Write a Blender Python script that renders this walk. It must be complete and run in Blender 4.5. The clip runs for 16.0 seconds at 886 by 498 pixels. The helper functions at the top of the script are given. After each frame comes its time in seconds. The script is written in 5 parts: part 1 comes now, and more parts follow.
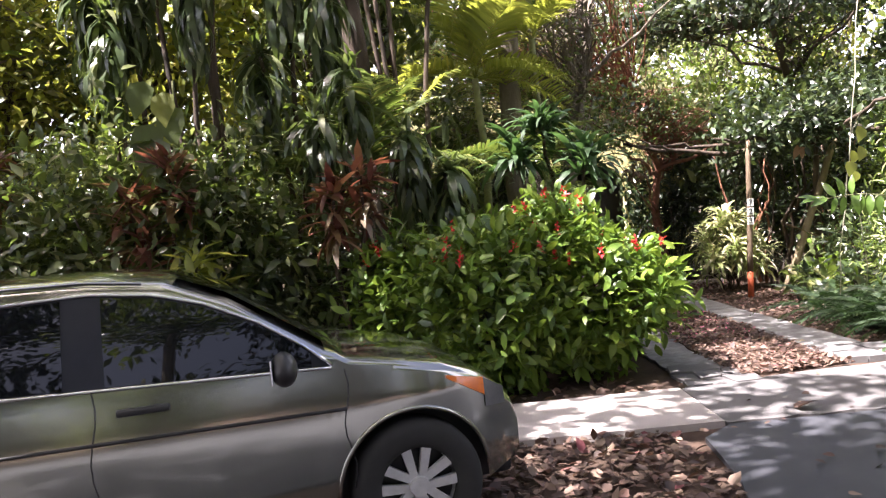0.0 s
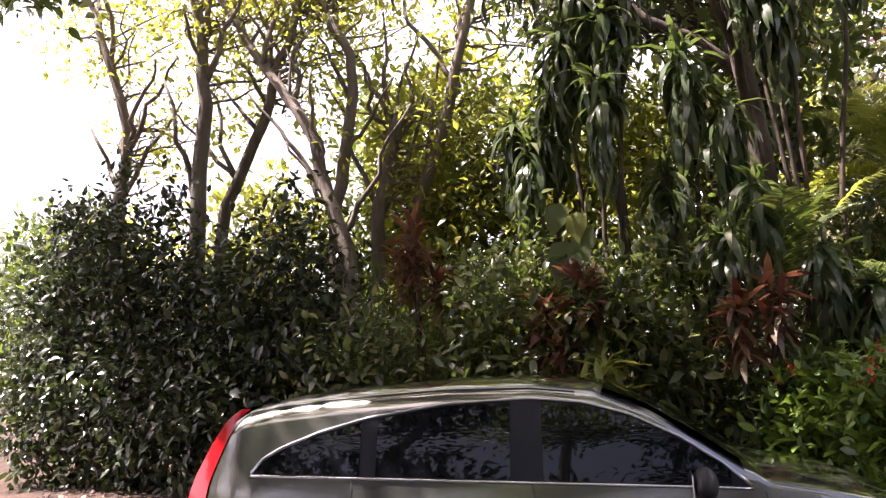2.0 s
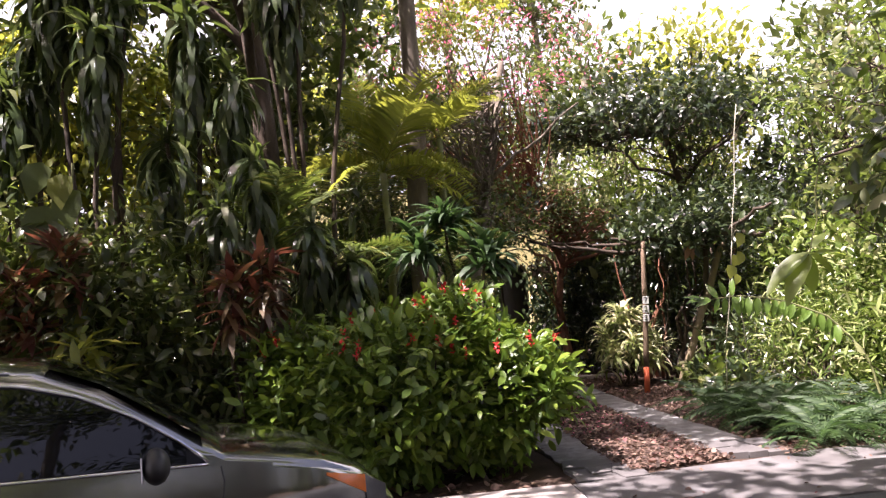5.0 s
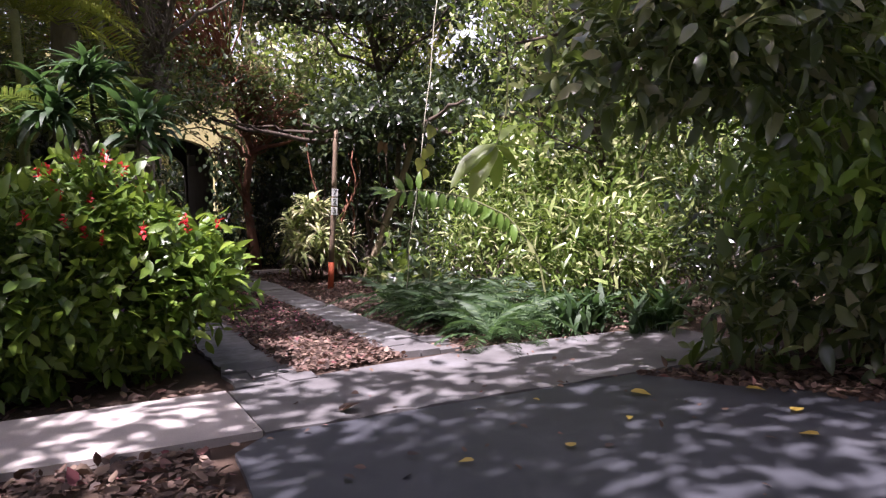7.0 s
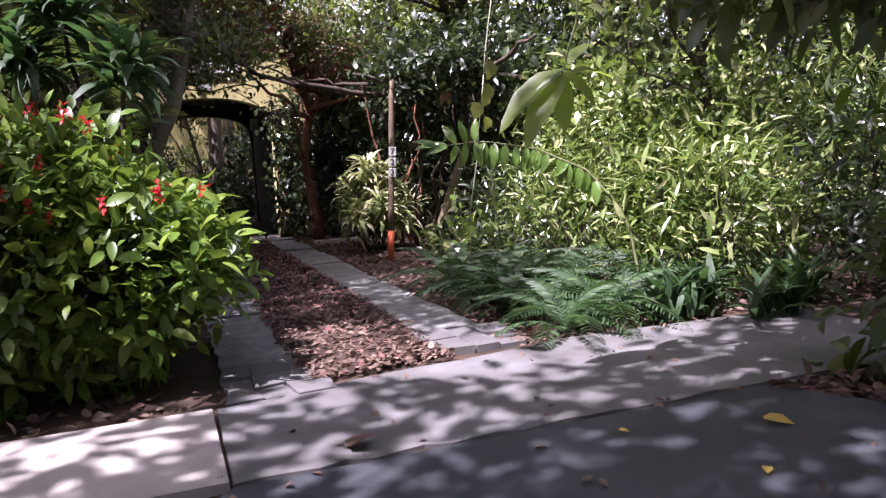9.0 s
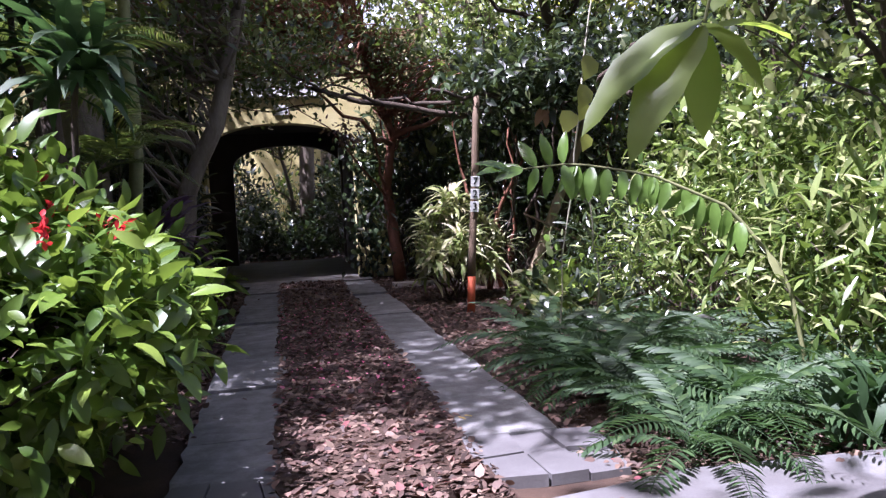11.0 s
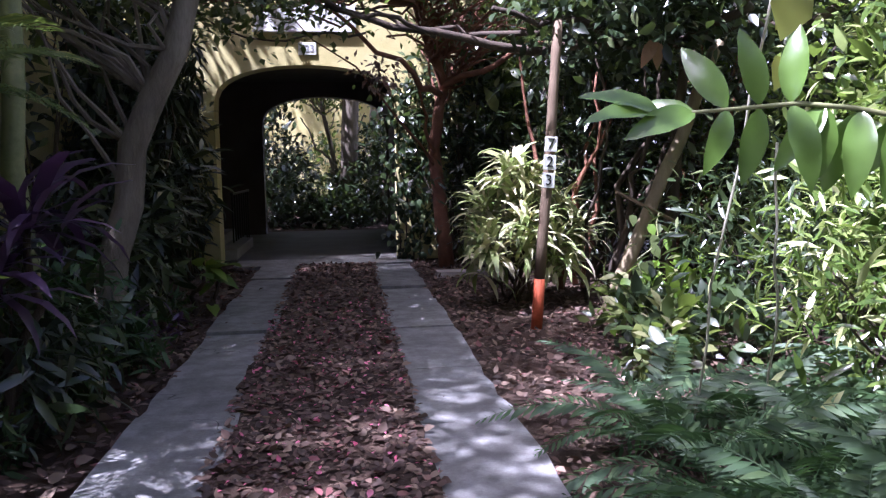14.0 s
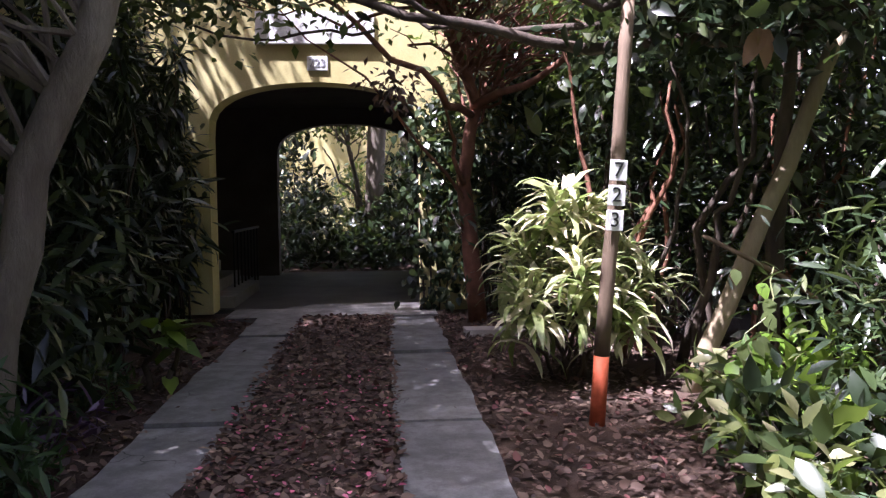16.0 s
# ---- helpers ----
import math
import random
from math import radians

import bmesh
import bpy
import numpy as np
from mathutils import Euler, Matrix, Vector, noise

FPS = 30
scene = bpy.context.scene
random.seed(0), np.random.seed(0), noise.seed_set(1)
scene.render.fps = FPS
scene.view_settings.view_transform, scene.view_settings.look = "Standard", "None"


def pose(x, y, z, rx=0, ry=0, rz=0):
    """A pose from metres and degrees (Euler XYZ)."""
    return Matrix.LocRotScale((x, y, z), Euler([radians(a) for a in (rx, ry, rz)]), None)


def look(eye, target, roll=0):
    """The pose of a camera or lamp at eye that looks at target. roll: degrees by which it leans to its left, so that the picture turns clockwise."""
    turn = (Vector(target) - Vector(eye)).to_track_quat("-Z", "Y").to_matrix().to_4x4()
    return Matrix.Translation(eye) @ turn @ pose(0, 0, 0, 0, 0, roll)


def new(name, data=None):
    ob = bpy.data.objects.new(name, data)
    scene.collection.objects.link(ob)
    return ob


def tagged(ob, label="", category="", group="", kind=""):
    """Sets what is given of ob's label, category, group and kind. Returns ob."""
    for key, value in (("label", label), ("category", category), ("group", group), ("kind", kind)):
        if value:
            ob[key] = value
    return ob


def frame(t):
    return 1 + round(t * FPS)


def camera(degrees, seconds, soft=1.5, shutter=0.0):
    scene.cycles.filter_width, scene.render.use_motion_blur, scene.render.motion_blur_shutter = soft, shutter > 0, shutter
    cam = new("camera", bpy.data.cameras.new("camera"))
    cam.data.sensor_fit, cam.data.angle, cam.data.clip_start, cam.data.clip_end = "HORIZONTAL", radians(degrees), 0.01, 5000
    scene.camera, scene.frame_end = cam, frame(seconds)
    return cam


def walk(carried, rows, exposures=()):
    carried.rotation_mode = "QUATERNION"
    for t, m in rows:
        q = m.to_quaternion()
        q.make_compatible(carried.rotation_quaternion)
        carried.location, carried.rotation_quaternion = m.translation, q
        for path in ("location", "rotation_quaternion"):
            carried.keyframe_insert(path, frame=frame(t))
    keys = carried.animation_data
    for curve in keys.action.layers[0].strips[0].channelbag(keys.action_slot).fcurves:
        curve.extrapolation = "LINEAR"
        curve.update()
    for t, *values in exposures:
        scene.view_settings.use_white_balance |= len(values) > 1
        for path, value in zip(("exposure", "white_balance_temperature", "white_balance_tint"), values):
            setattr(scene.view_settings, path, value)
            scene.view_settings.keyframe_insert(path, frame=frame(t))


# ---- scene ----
cam = camera(60.0, 16.0, soft=1.3, shutter=0.0)
PATH = [
    (0, (-1.808, -5.72, 1.634), (-1.861, -3.721, 1.59), -6.0),
    (0.5, (-1.909, -5.865, 1.651), (-2.335, -3.911, 1.692), -5.0),
    (1, (-1.933, -6.01, 1.674), (-2.637, -4.143, 1.808), -4.1),
    (1.5, (-1.909, -6.091, 1.704), (-2.793, -4.311, 1.923), -3.4),
    (2, (-1.864, -6.158, 1.717), (-2.83, -4.432, 2.018), -3.2),
    (2.5, (-1.867, -6.186, 1.733), (-2.813, -4.458, 2.079), -3.0),
    (3, (-1.919, -5.978, 1.694), (-2.755, -4.199, 2.063), -3.1),
    (3.5, (-1.899, -6.012, 1.69), (-2.524, -4.144, 2.037), -3.9),
    (4, (-1.834, -5.917, 1.669), (-2.198, -3.975, 1.979), -4.6),
    (4.5, (-1.754, -5.93, 1.654), (-1.84, -3.948, 1.907), -4.9),
    (5, (-1.657, -5.825, 1.66), (-1.47, -3.841, 1.825), -4.7),
    (7.5, (-0.96, -4.595, 1.499), (-0.022, -2.836, 1.331), -1.2),
    (8, (-0.716, -4.227, 1.475), (0.152, -2.434, 1.3), -1.7),
    (8.5, (-0.43, -3.891, 1.461), (0.335, -2.057, 1.231), -3.2),
    (9, (-0.181, -3.565, 1.448), (0.497, -1.698, 1.213), -3.5),
    (11.5, (0.9, -1.334, 1.387), (1.251, 0.632, 1.285), -2.2),
    (12, (1.017, -0.935, 1.46), (1.306, 1.042, 1.375), -1.4),
    (12.5, (1.154, -0.527, 1.482), (1.371, 1.459, 1.396), -1.1),
    (13, (1.166, 0.01, 1.427), (1.392, 1.995, 1.329), -0.9),
    (13.5, (1.231, 0.466, 1.426), (1.477, 2.445, 1.274), -0.9),
    (14, (1.332, 0.934, 1.427), (1.582, 2.907, 1.209), -0.9),
    (14.5, (1.408, 1.342, 1.437), (1.672, 3.309, 1.193), -0.9),
    (15, (1.551, 1.79, 1.453), (1.776, 3.766, 1.247), -0.9),
    (15.5, (1.585, 2.239, 1.427), (1.792, 4.224, 1.293), -0.5),
    (16, (1.636, 2.723, 1.414), (1.792, 4.713, 1.288), -0.6),
]
walk(cam, [(t, look(eye, target, roll)) for t, eye, target, roll in PATH],
     exposures=[(0, 2.7, 6100, 24), (0.5, 2.75, 6100, 24), (1.5, 2.4, 6300, 30), (3, 2.15, 6300, 32), (4.6, 2.3, 6300, 32), (5.2, 1.8, 6300, 31), (7.5, 1.65, 5700, 35), (9.5, 1.65, 5600, 35), (11.5, 1.85, 5150, 36), (12.5, 2.1, 5050, 36), (14, 2.2, 5050, 34), (16, 2.3, 5400, 34)])

# world, sun
SUN_TO = Vector((-0.40, -0.21, 0.89)).normalized()
world = bpy.data.worlds.new("world")
scene.world = world
world.use_nodes = True
wn = world.node_tree
sky = wn.nodes.new("ShaderNodeTexSky")
sky.sky_type = "NISHITA"
sky.sun_disc = False
sky.sun_elevation = math.asin(SUN_TO.z)
sky.sun_rotation = math.atan2(SUN_TO.x, SUN_TO.y)
sky.dust_density = 9.5
sky.ozone_density = 0.6
wn.links.new(sky.outputs[0], wn.nodes["Background"].inputs[0])
wn.nodes["Background"].inputs[1].default_value = 0.05
sun = new("sun", bpy.data.lights.new("sun", "SUN"))
sun.data.energy = 5.0
sun.data.angle = radians(0.55)
sun.data.color = (1.0, 0.94, 0.82)
sun.matrix_world = look((0, 0, 30), Vector((0, 0, 30)) - SUN_TO)



def sky_backdrop():
    """Bright hazy sky low over the garden side, far beyond the trees."""
    m = bpy.data.materials.new("hazy_sky")
    m.use_nodes = True
    nt = m.node_tree
    em = nt.nodes.new("ShaderNodeEmission")
    em.inputs[0].default_value = (0.97, 0.98, 1.0, 1)
    em.inputs[1].default_value = 0.45
    nt.links.new(em.outputs[0], nt.nodes["Material Output"].inputs[0])
    b = bmesh.new()
    lo, hi = [], []
    for k in range(49):
        a = radians(-35 + 250 * k / 48)
        lo.append(b.verts.new((180 * math.cos(a), 180 * math.sin(a), -1)))
        hi.append(b.verts.new((180 * math.cos(a), 180 * math.sin(a), 130)))
    for k in range(48):
        b.faces.new((lo[k], lo[k + 1], hi[k + 1], hi[k]))
    me = bpy.data.meshes.new("backdrop")
    b.to_mesh(me)
    b.free()
    me.materials.append(m)
    tagged(new("backdrop", me), "bright white hazy sky beyond the garden", "sky", kind="structure")


sky_backdrop()

rnd = random.Random(7)
rng = np.random.default_rng(11)


# ---- materials ----
def nodes_of(name):
    m = bpy.data.materials.new(name)
    m.use_nodes = True
    nt = m.node_tree
    return m, nt, nt.nodes["Principled BSDF"]


def ramp(nt, fac, stops):
    r = nt.nodes.new("ShaderNodeValToRGB")
    while len(r.color_ramp.elements) < len(stops):
        r.color_ramp.elements.new(0.5)
    for e, (p, c) in zip(r.color_ramp.elements, stops):
        e.position, e.color = p, (*c, 1)
    nt.links.new(fac, r.inputs[0])
    return r.outputs[0]


def tex_noise(nt, scale, detail=4, rough=0.6, coords="Object", stretch=None):
    tc = nt.nodes.new("ShaderNodeTexCoord")
    n = nt.nodes.new("ShaderNodeTexNoise")
    n.inputs["Scale"].default_value = scale
    n.inputs["Detail"].default_value = detail
    n.inputs["Roughness"].default_value = rough
    src = tc.outputs[coords]
    if stretch:
        mp = nt.nodes.new("ShaderNodeMapping")
        mp.inputs["Scale"].default_value = stretch
        nt.links.new(src, mp.inputs[0])
        src = mp.outputs[0]
    nt.links.new(src, n.inputs["Vector"])
    return n.outputs["Fac"]


def mixc(nt, fac, a, b, mode="MIX"):
    m = nt.nodes.new("ShaderNodeMix")
    m.data_type, m.blend_type = "RGBA", mode
    for val, sock in ((fac, m.inputs[0]), (a, m.inputs[6]), (b, m.inputs[7])):
        if isinstance(val, (int, float)):
            sock.default_value = val
        elif isinstance(val, tuple):
            sock.default_value = (*val, 1)
        else:
            nt.links.new(val, sock)
    return m.outputs[2]


def bump(nt, bsdf, height, strength=0.3, dist=0.02):
    b = nt.nodes.new("ShaderNodeBump")
    b.inputs["Strength"].default_value = strength
    b.inputs["Distance"].default_value = dist
    nt.links.new(height, b.inputs["Height"])
    nt.links.new(b.outputs[0], bsdf.inputs["Normal"])


def surface(name, stops, scale=3.0, fine=40.0, rough=0.8, bump_s=0.3, bump_d=0.01, metal=0.0, stretch=None, fine_amt=0.35, vary=0.0):
    """A surface with broad stains, fine grain and relief."""
    m, nt, b = nodes_of(name)
    c = ramp(nt, tex_noise(nt, scale, 5, 0.65, stretch=stretch), stops)
    f = tex_noise(nt, fine, 6, 0.7, stretch=stretch)
    g = ramp(nt, f, [(0.25, (0.45, 0.45, 0.45)), (0.7, (1.15, 1.15, 1.15))])
    c = mixc(nt, fine_amt, c, g, "MULTIPLY")
    if vary:
        oi = nt.nodes.new("ShaderNodeObjectInfo")
        v = ramp(nt, oi.outputs["Random"], [(0, (1 - vary,) * 3), (1, (1 + vary,) * 3)])
        c = mixc(nt, 1.0, c, v, "MULTIPLY")
    nt.links.new(c, b.inputs["Base Color"])
    b.inputs["Roughness"].default_value = rough
    b.inputs["Metallic"].default_value = metal
    bump(nt, b, f, bump_s, bump_d)
    return m


def leaf_mat(name, stops, rough=0.38, transl=0.3, glow=(0.35, 0.5, 0.05), blotch=0.25, lit=0.3):
    """Leaves: a colour for each leaf, glossy skin, light that comes through."""
    m, nt, b = nodes_of(name)
    geo = nt.nodes.new("ShaderNodeNewGeometry")
    stops = [(p, (r * 1.2, g * 0.9, b_ * 1.2) if g > r else (r, g, b_)) for p, (r, g, b_) in stops]
    c = ramp(nt, geo.outputs["Random Per Island"], stops)
    f = tex_noise(nt, 25, 3, 0.6)
    g = ramp(nt, f, [(0.3, (0.6, 0.6, 0.55)), (0.7, (1.15, 1.15, 1.1))])
    c = mixc(nt, blotch, c, g, "MULTIPLY")
    nt.links.new(c, b.inputs["Base Color"])
    b.inputs["Roughness"].default_value = rough
    b.inputs["Specular IOR Level"].default_value = 0.75
    tr = nt.nodes.new("ShaderNodeBsdfTranslucent")
    nt.links.new(mixc(nt, lit, c, glow), tr.inputs[0])
    mx = nt.nodes.new("ShaderNodeMixShader")
    mx.inputs[0].default_value = transl
    nt.links.new(b.outputs[0], mx.inputs[1])
    nt.links.new(tr.outputs[0], mx.inputs[2])
    nt.links.new(mx.outputs[0], nt.nodes["Material Output"].inputs[0])
    return m


def plain(name, col, rough=0.5, metal=0.0, coat=0.0, spec=0.5):
    m, nt, b = nodes_of(name)
    n = tex_noise(nt, 18, 3)
    c = ramp(nt, n, [(0.3, tuple(v * 0.88 for v in col)), (0.7, tuple(min(1, v * 1.1) for v in col))])
    nt.links.new(c, b.inputs["Base Color"])
    b.inputs["Roughness"].default_value = rough
    b.inputs["Metallic"].default_value = metal
    b.inputs["Coat Weight"].default_value = coat
    b.inputs["Specular IOR Level"].default_value = spec
    return m


G = lambda r, g, b: (r, g, b)
M_SOIL = surface("soil", [(0.3, (0.035, 0.02, 0.013)), (0.7, (0.095, 0.055, 0.036))], 2.0, 60, 0.95, 0.8, 0.02)
M_ASPHALT = surface("asphalt", [(0.3, (0.03, 0.032, 0.04)), (0.55, (0.05, 0.052, 0.062)), (0.8, (0.1, 0.102, 0.112))], 0.9, 130, 0.62, 0.5, 0.006)
M_WALK = surface("pale_concrete", [(0.25, (0.36, 0.32, 0.3)), (0.75, (0.5, 0.455, 0.43))], 1.6, 90, 0.85, 0.25, 0.004, vary=0.06)
M_STAINED = surface("stained_concrete", [(0.2, (0.07, 0.066, 0.066)), (0.5, (0.14, 0.132, 0.132)), (0.8, (0.25, 0.25, 0.258))], 1.2, 90, 0.75, 0.3, 0.005)
M_STRIP = surface("driveway_concrete", [(0.2, (0.13, 0.127, 0.127)), (0.5, (0.24, 0.236, 0.233)), (0.8, (0.35, 0.346, 0.342))], 1.7, 70, 0.8, 0.4, 0.006, vary=0.1)


def add_cracks(m, scale, width):
    """Dark hairline cracks and soil-filled joints over a concrete material."""
    nt = m.node_tree
    b = nt.nodes["Principled BSDF"]
    old = b.inputs["Base Color"].links[0].from_socket
    tc = nt.nodes.new("ShaderNodeTexCoord")
    wob = nt.nodes.new("ShaderNodeTexNoise")
    wob.inputs["Scale"].default_value = 3.0
    nt.links.new(tc.outputs["Object"], wob.inputs["Vector"])
    add = nt.nodes.new("ShaderNodeVectorMath")
    add.operation = "MULTIPLY_ADD"
    add.inputs[1].default_value = (0.9, 0.9, 0)
    nt.links.new(wob.outputs["Color"], add.inputs[0])
    nt.links.new(tc.outputs["Object"], add.inputs[2])
    vo = nt.nodes.new("ShaderNodeTexVoronoi")
    vo.feature = "DISTANCE_TO_EDGE"
    vo.inputs["Scale"].default_value = scale
    nt.links.new(add.outputs[0], vo.inputs["Vector"])
    line = ramp(nt, vo.outputs["Distance"], [(0.0, (0, 0, 0)), (width, (1, 1, 1))])
    some = ramp(nt, tex_noise(nt, 1.1, 2), [(0.55, (1, 1, 1)), (0.63, (0, 0, 0))])
    line = mixc(nt, 1.0, line, some, "SCREEN")
    dirt = ramp(nt, tex_noise(nt, 5.0, 6, 0.75), [(0.42, (0.35, 0.31, 0.28)), (0.6, (1, 1, 1))])
    c = mixc(nt, 0.5, old, dirt, "MULTIPLY")
    c = mixc(nt, 1.0, c, mixc(nt, line, (0.12, 0.1, 0.09), (1.0, 1.0, 1.0)), "MULTIPLY")
    nt.links.new(c, b.inputs["Base Color"])


add_cracks(M_STRIP, 1.1, 0.01)
# Floor concrete lowered in colour to carry the shade under the arch.
M_DARKFLOOR = surface("shade_darkened_passage_concrete", [(0.3, (0.06, 0.055, 0.055)), (0.7, (0.125, 0.118, 0.112))], 1.5, 60, 0.7, 0.3, 0.004)
M_STUCCO = surface("yellow_stucco", [(0.2, (0.5, 0.43, 0.17)), (0.5, (0.66, 0.58, 0.27)), (0.85, (0.76, 0.7, 0.42))], 1.3, 55, 0.9, 0.35, 0.01)
# Stucco darkened to brown-grey to carry the shade inside the passage.
M_PASSAGE = surface("shade_darkened_passage_plaster", [(0.25, (0.07, 0.055, 0.05)), (0.6, (0.12, 0.1, 0.09)), (0.85, (0.18, 0.155, 0.14))], 1.6, 50, 0.9, 0.35, 0.008)
M_RELIEF = surface("white_plaster", [(0.3, (0.62, 0.61, 0.58)), (0.7, (0.8, 0.79, 0.76))], 5, 60, 0.85, 0.2, 0.005)
M_BARK = surface("grey_bark", [(0.3, (0.11, 0.085, 0.065)), (0.55, (0.2, 0.165, 0.13)), (0.8, (0.34, 0.3, 0.25))], 3, 35, 0.9, 0.8, 0.02, stretch=(1, 1, 0.35))
M_DARKBARK = surface("dark_bark", [(0.3, (0.035, 0.026, 0.02)), (0.7, (0.12, 0.085, 0.06))], 4, 35, 0.9, 0.9, 0.02, stretch=(1, 1, 0.3))
M_REDBARK = surface("red_peeling_bark", [(0.3, (0.12, 0.045, 0.025)), (0.7, (0.3, 0.13, 0.075))], 4, 30, 0.75, 0.7, 0.015)
M_STEM = surface("green_stem", [(0.3, (0.12, 0.14, 0.05)), (0.7, (0.26, 0.26, 0.12))], 6, 40, 0.6, 0.3, 0.004)

L_BUSH = leaf_mat("bright_shrub_leaf", [(0, (0.045, 0.125, 0.01)), (0.6, (0.1, 0.23, 0.018)), (1, (0.19, 0.35, 0.035))], 0.42, 0.32, lit=0.35)
# Deep leaf green taken near black to carry the planting's shade in its colour.
L_DEEP = leaf_mat("shade_deep_green_leaf", [(0, (0.007, 0.016, 0.006)), (0.6, (0.021, 0.048, 0.014)), (0.9, (0.045, 0.09, 0.024)), (1, (0.1, 0.15, 0.05))], 0.32, 0.18, lit=0.16)
L_CANE = leaf_mat("cane_strap_leaf", [(0, (0.022, 0.05, 0.016)), (0.6, (0.06, 0.115, 0.035)), (1, (0.15, 0.22, 0.08))], 0.3, 0.3, lit=0.3)
L_MID = leaf_mat("mid_green_leaf", [(0, (0.016, 0.036, 0.01)), (0.5, (0.055, 0.105, 0.028)), (0.85, (0.13, 0.19, 0.055)), (1, (0.26, 0.32, 0.14))], 0.28, 0.36, lit=0.4)
# Glossy leaf lightened beyond its own green to carry the sun's glare.
L_SUN = leaf_mat("sun_lightened_glossy_leaf", [(0, (0.022, 0.06, 0.009)), (0.4, (0.08, 0.165, 0.025)), (0.75, (0.19, 0.32, 0.075)), (1, (0.42, 0.55, 0.22))], 0.24, 0.32, lit=0.35)
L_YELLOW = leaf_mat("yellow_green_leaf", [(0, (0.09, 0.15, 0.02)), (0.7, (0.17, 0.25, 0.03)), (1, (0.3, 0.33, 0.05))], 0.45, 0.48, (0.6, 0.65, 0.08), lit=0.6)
L_PALM = leaf_mat("palm_frond_leaf", [(0, (0.05, 0.11, 0.02)), (0.7, (0.11, 0.19, 0.035)), (1, (0.25, 0.3, 0.06))], 0.4, 0.35)
L_FERN = leaf_mat("fern_leaf", [(0, (0.016, 0.055, 0.012)), (0.7, (0.04, 0.11, 0.026)), (1, (0.08, 0.17, 0.045))], 0.62, 0.3, (0.2, 0.4, 0.08))
# Pale strap green raised towards white, to carry sun in the leaf colour.
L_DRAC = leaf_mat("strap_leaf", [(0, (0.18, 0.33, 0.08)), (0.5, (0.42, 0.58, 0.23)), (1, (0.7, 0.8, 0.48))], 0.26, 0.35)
L_RED = leaf_mat("croton_leaf", [(0, (0.09, 0.025, 0.025)), (0.4, (0.16, 0.06, 0.04)), (0.7, (0.12, 0.13, 0.035)), (1, (0.26, 0.14, 0.07))], 0.4, 0.3, (0.6, 0.2, 0.08))
L_PURPLE = leaf_mat("purple_leaf", [(0, (0.05, 0.025, 0.06)), (1, (0.13, 0.07, 0.15))], 0.35, 0.2, (0.3, 0.1, 0.3))
L_DRY = leaf_mat("dry_leaf", [(0, (0.035, 0.019, 0.014)), (0.3, (0.085, 0.045, 0.033)), (0.65, (0.145, 0.085, 0.062)), (0.9, (0.26, 0.18, 0.13)), (1, (0.2, 0.05, 0.06))], 0.7, 0.12, (0.4, 0.2, 0.1))
L_GOLD = leaf_mat("fallen_yellow_leaf", [(0, (0.45, 0.28, 0.04)), (1, (0.62, 0.46, 0.1))], 0.5, 0.15, (0.7, 0.5, 0.1))
L_FLOWER = leaf_mat("red_petal", [(0, (0.5, 0.02, 0.02)), (1, (0.75, 0.05, 0.05))], 0.5, 0.3, (0.8, 0.05, 0.05), 0.1)
L_PINK = leaf_mat("pink_petal", [(0, (0.6, 0.1, 0.2)), (1, (0.8, 0.25, 0.38))], 0.5, 0.35, (0.9, 0.3, 0.4), 0.1)


# ---- building helpers ----
def obj(name, mesh, mat, parent=None, label="", smooth=False):
    if mat is not None:
        mesh.materials.append(mat)
    if smooth:
        mesh.polygons.foreach_set("use_smooth", [True] * len(mesh.polygons))
    o = new(name, mesh)
    if parent is not None:
        o.parent = parent
    if label:
        o["label"] = label
    return o


def part(name, bm, mat, parent=None, label="", smooth=False):
    me = bpy.data.meshes.new(name)
    bm.normal_update()
    bm.to_mesh(me)
    bm.free()
    return obj(name, me, mat, parent, label, smooth)


def empty(name, loc, label, category, group="", kind=""):
    e = new(name)
    e.empty_display_size = 0.1
    e.location = loc
    return tagged(e, label, category, group, kind)


def box_bm(x0, x1, y0, y1, z0, z1, bevel=0.0, bm=None):
    b = bm or bmesh.new()
    r = bmesh.ops.create_cube(b, size=1.0)
    for v in r["verts"]:
        v.co = Vector(((x0 + x1) / 2 + v.co.x * (x1 - x0), (y0 + y1) / 2 + v.co.y * (y1 - y0), (z0 + z1) / 2 + v.co.z * (z1 - z0)))
    if bevel:
        es = list({e for v in r["verts"] for e in v.link_edges})
        bmesh.ops.bevel(b, geom=es, offset=bevel, segments=2, affect="EDGES", profile=0.6)
    return b


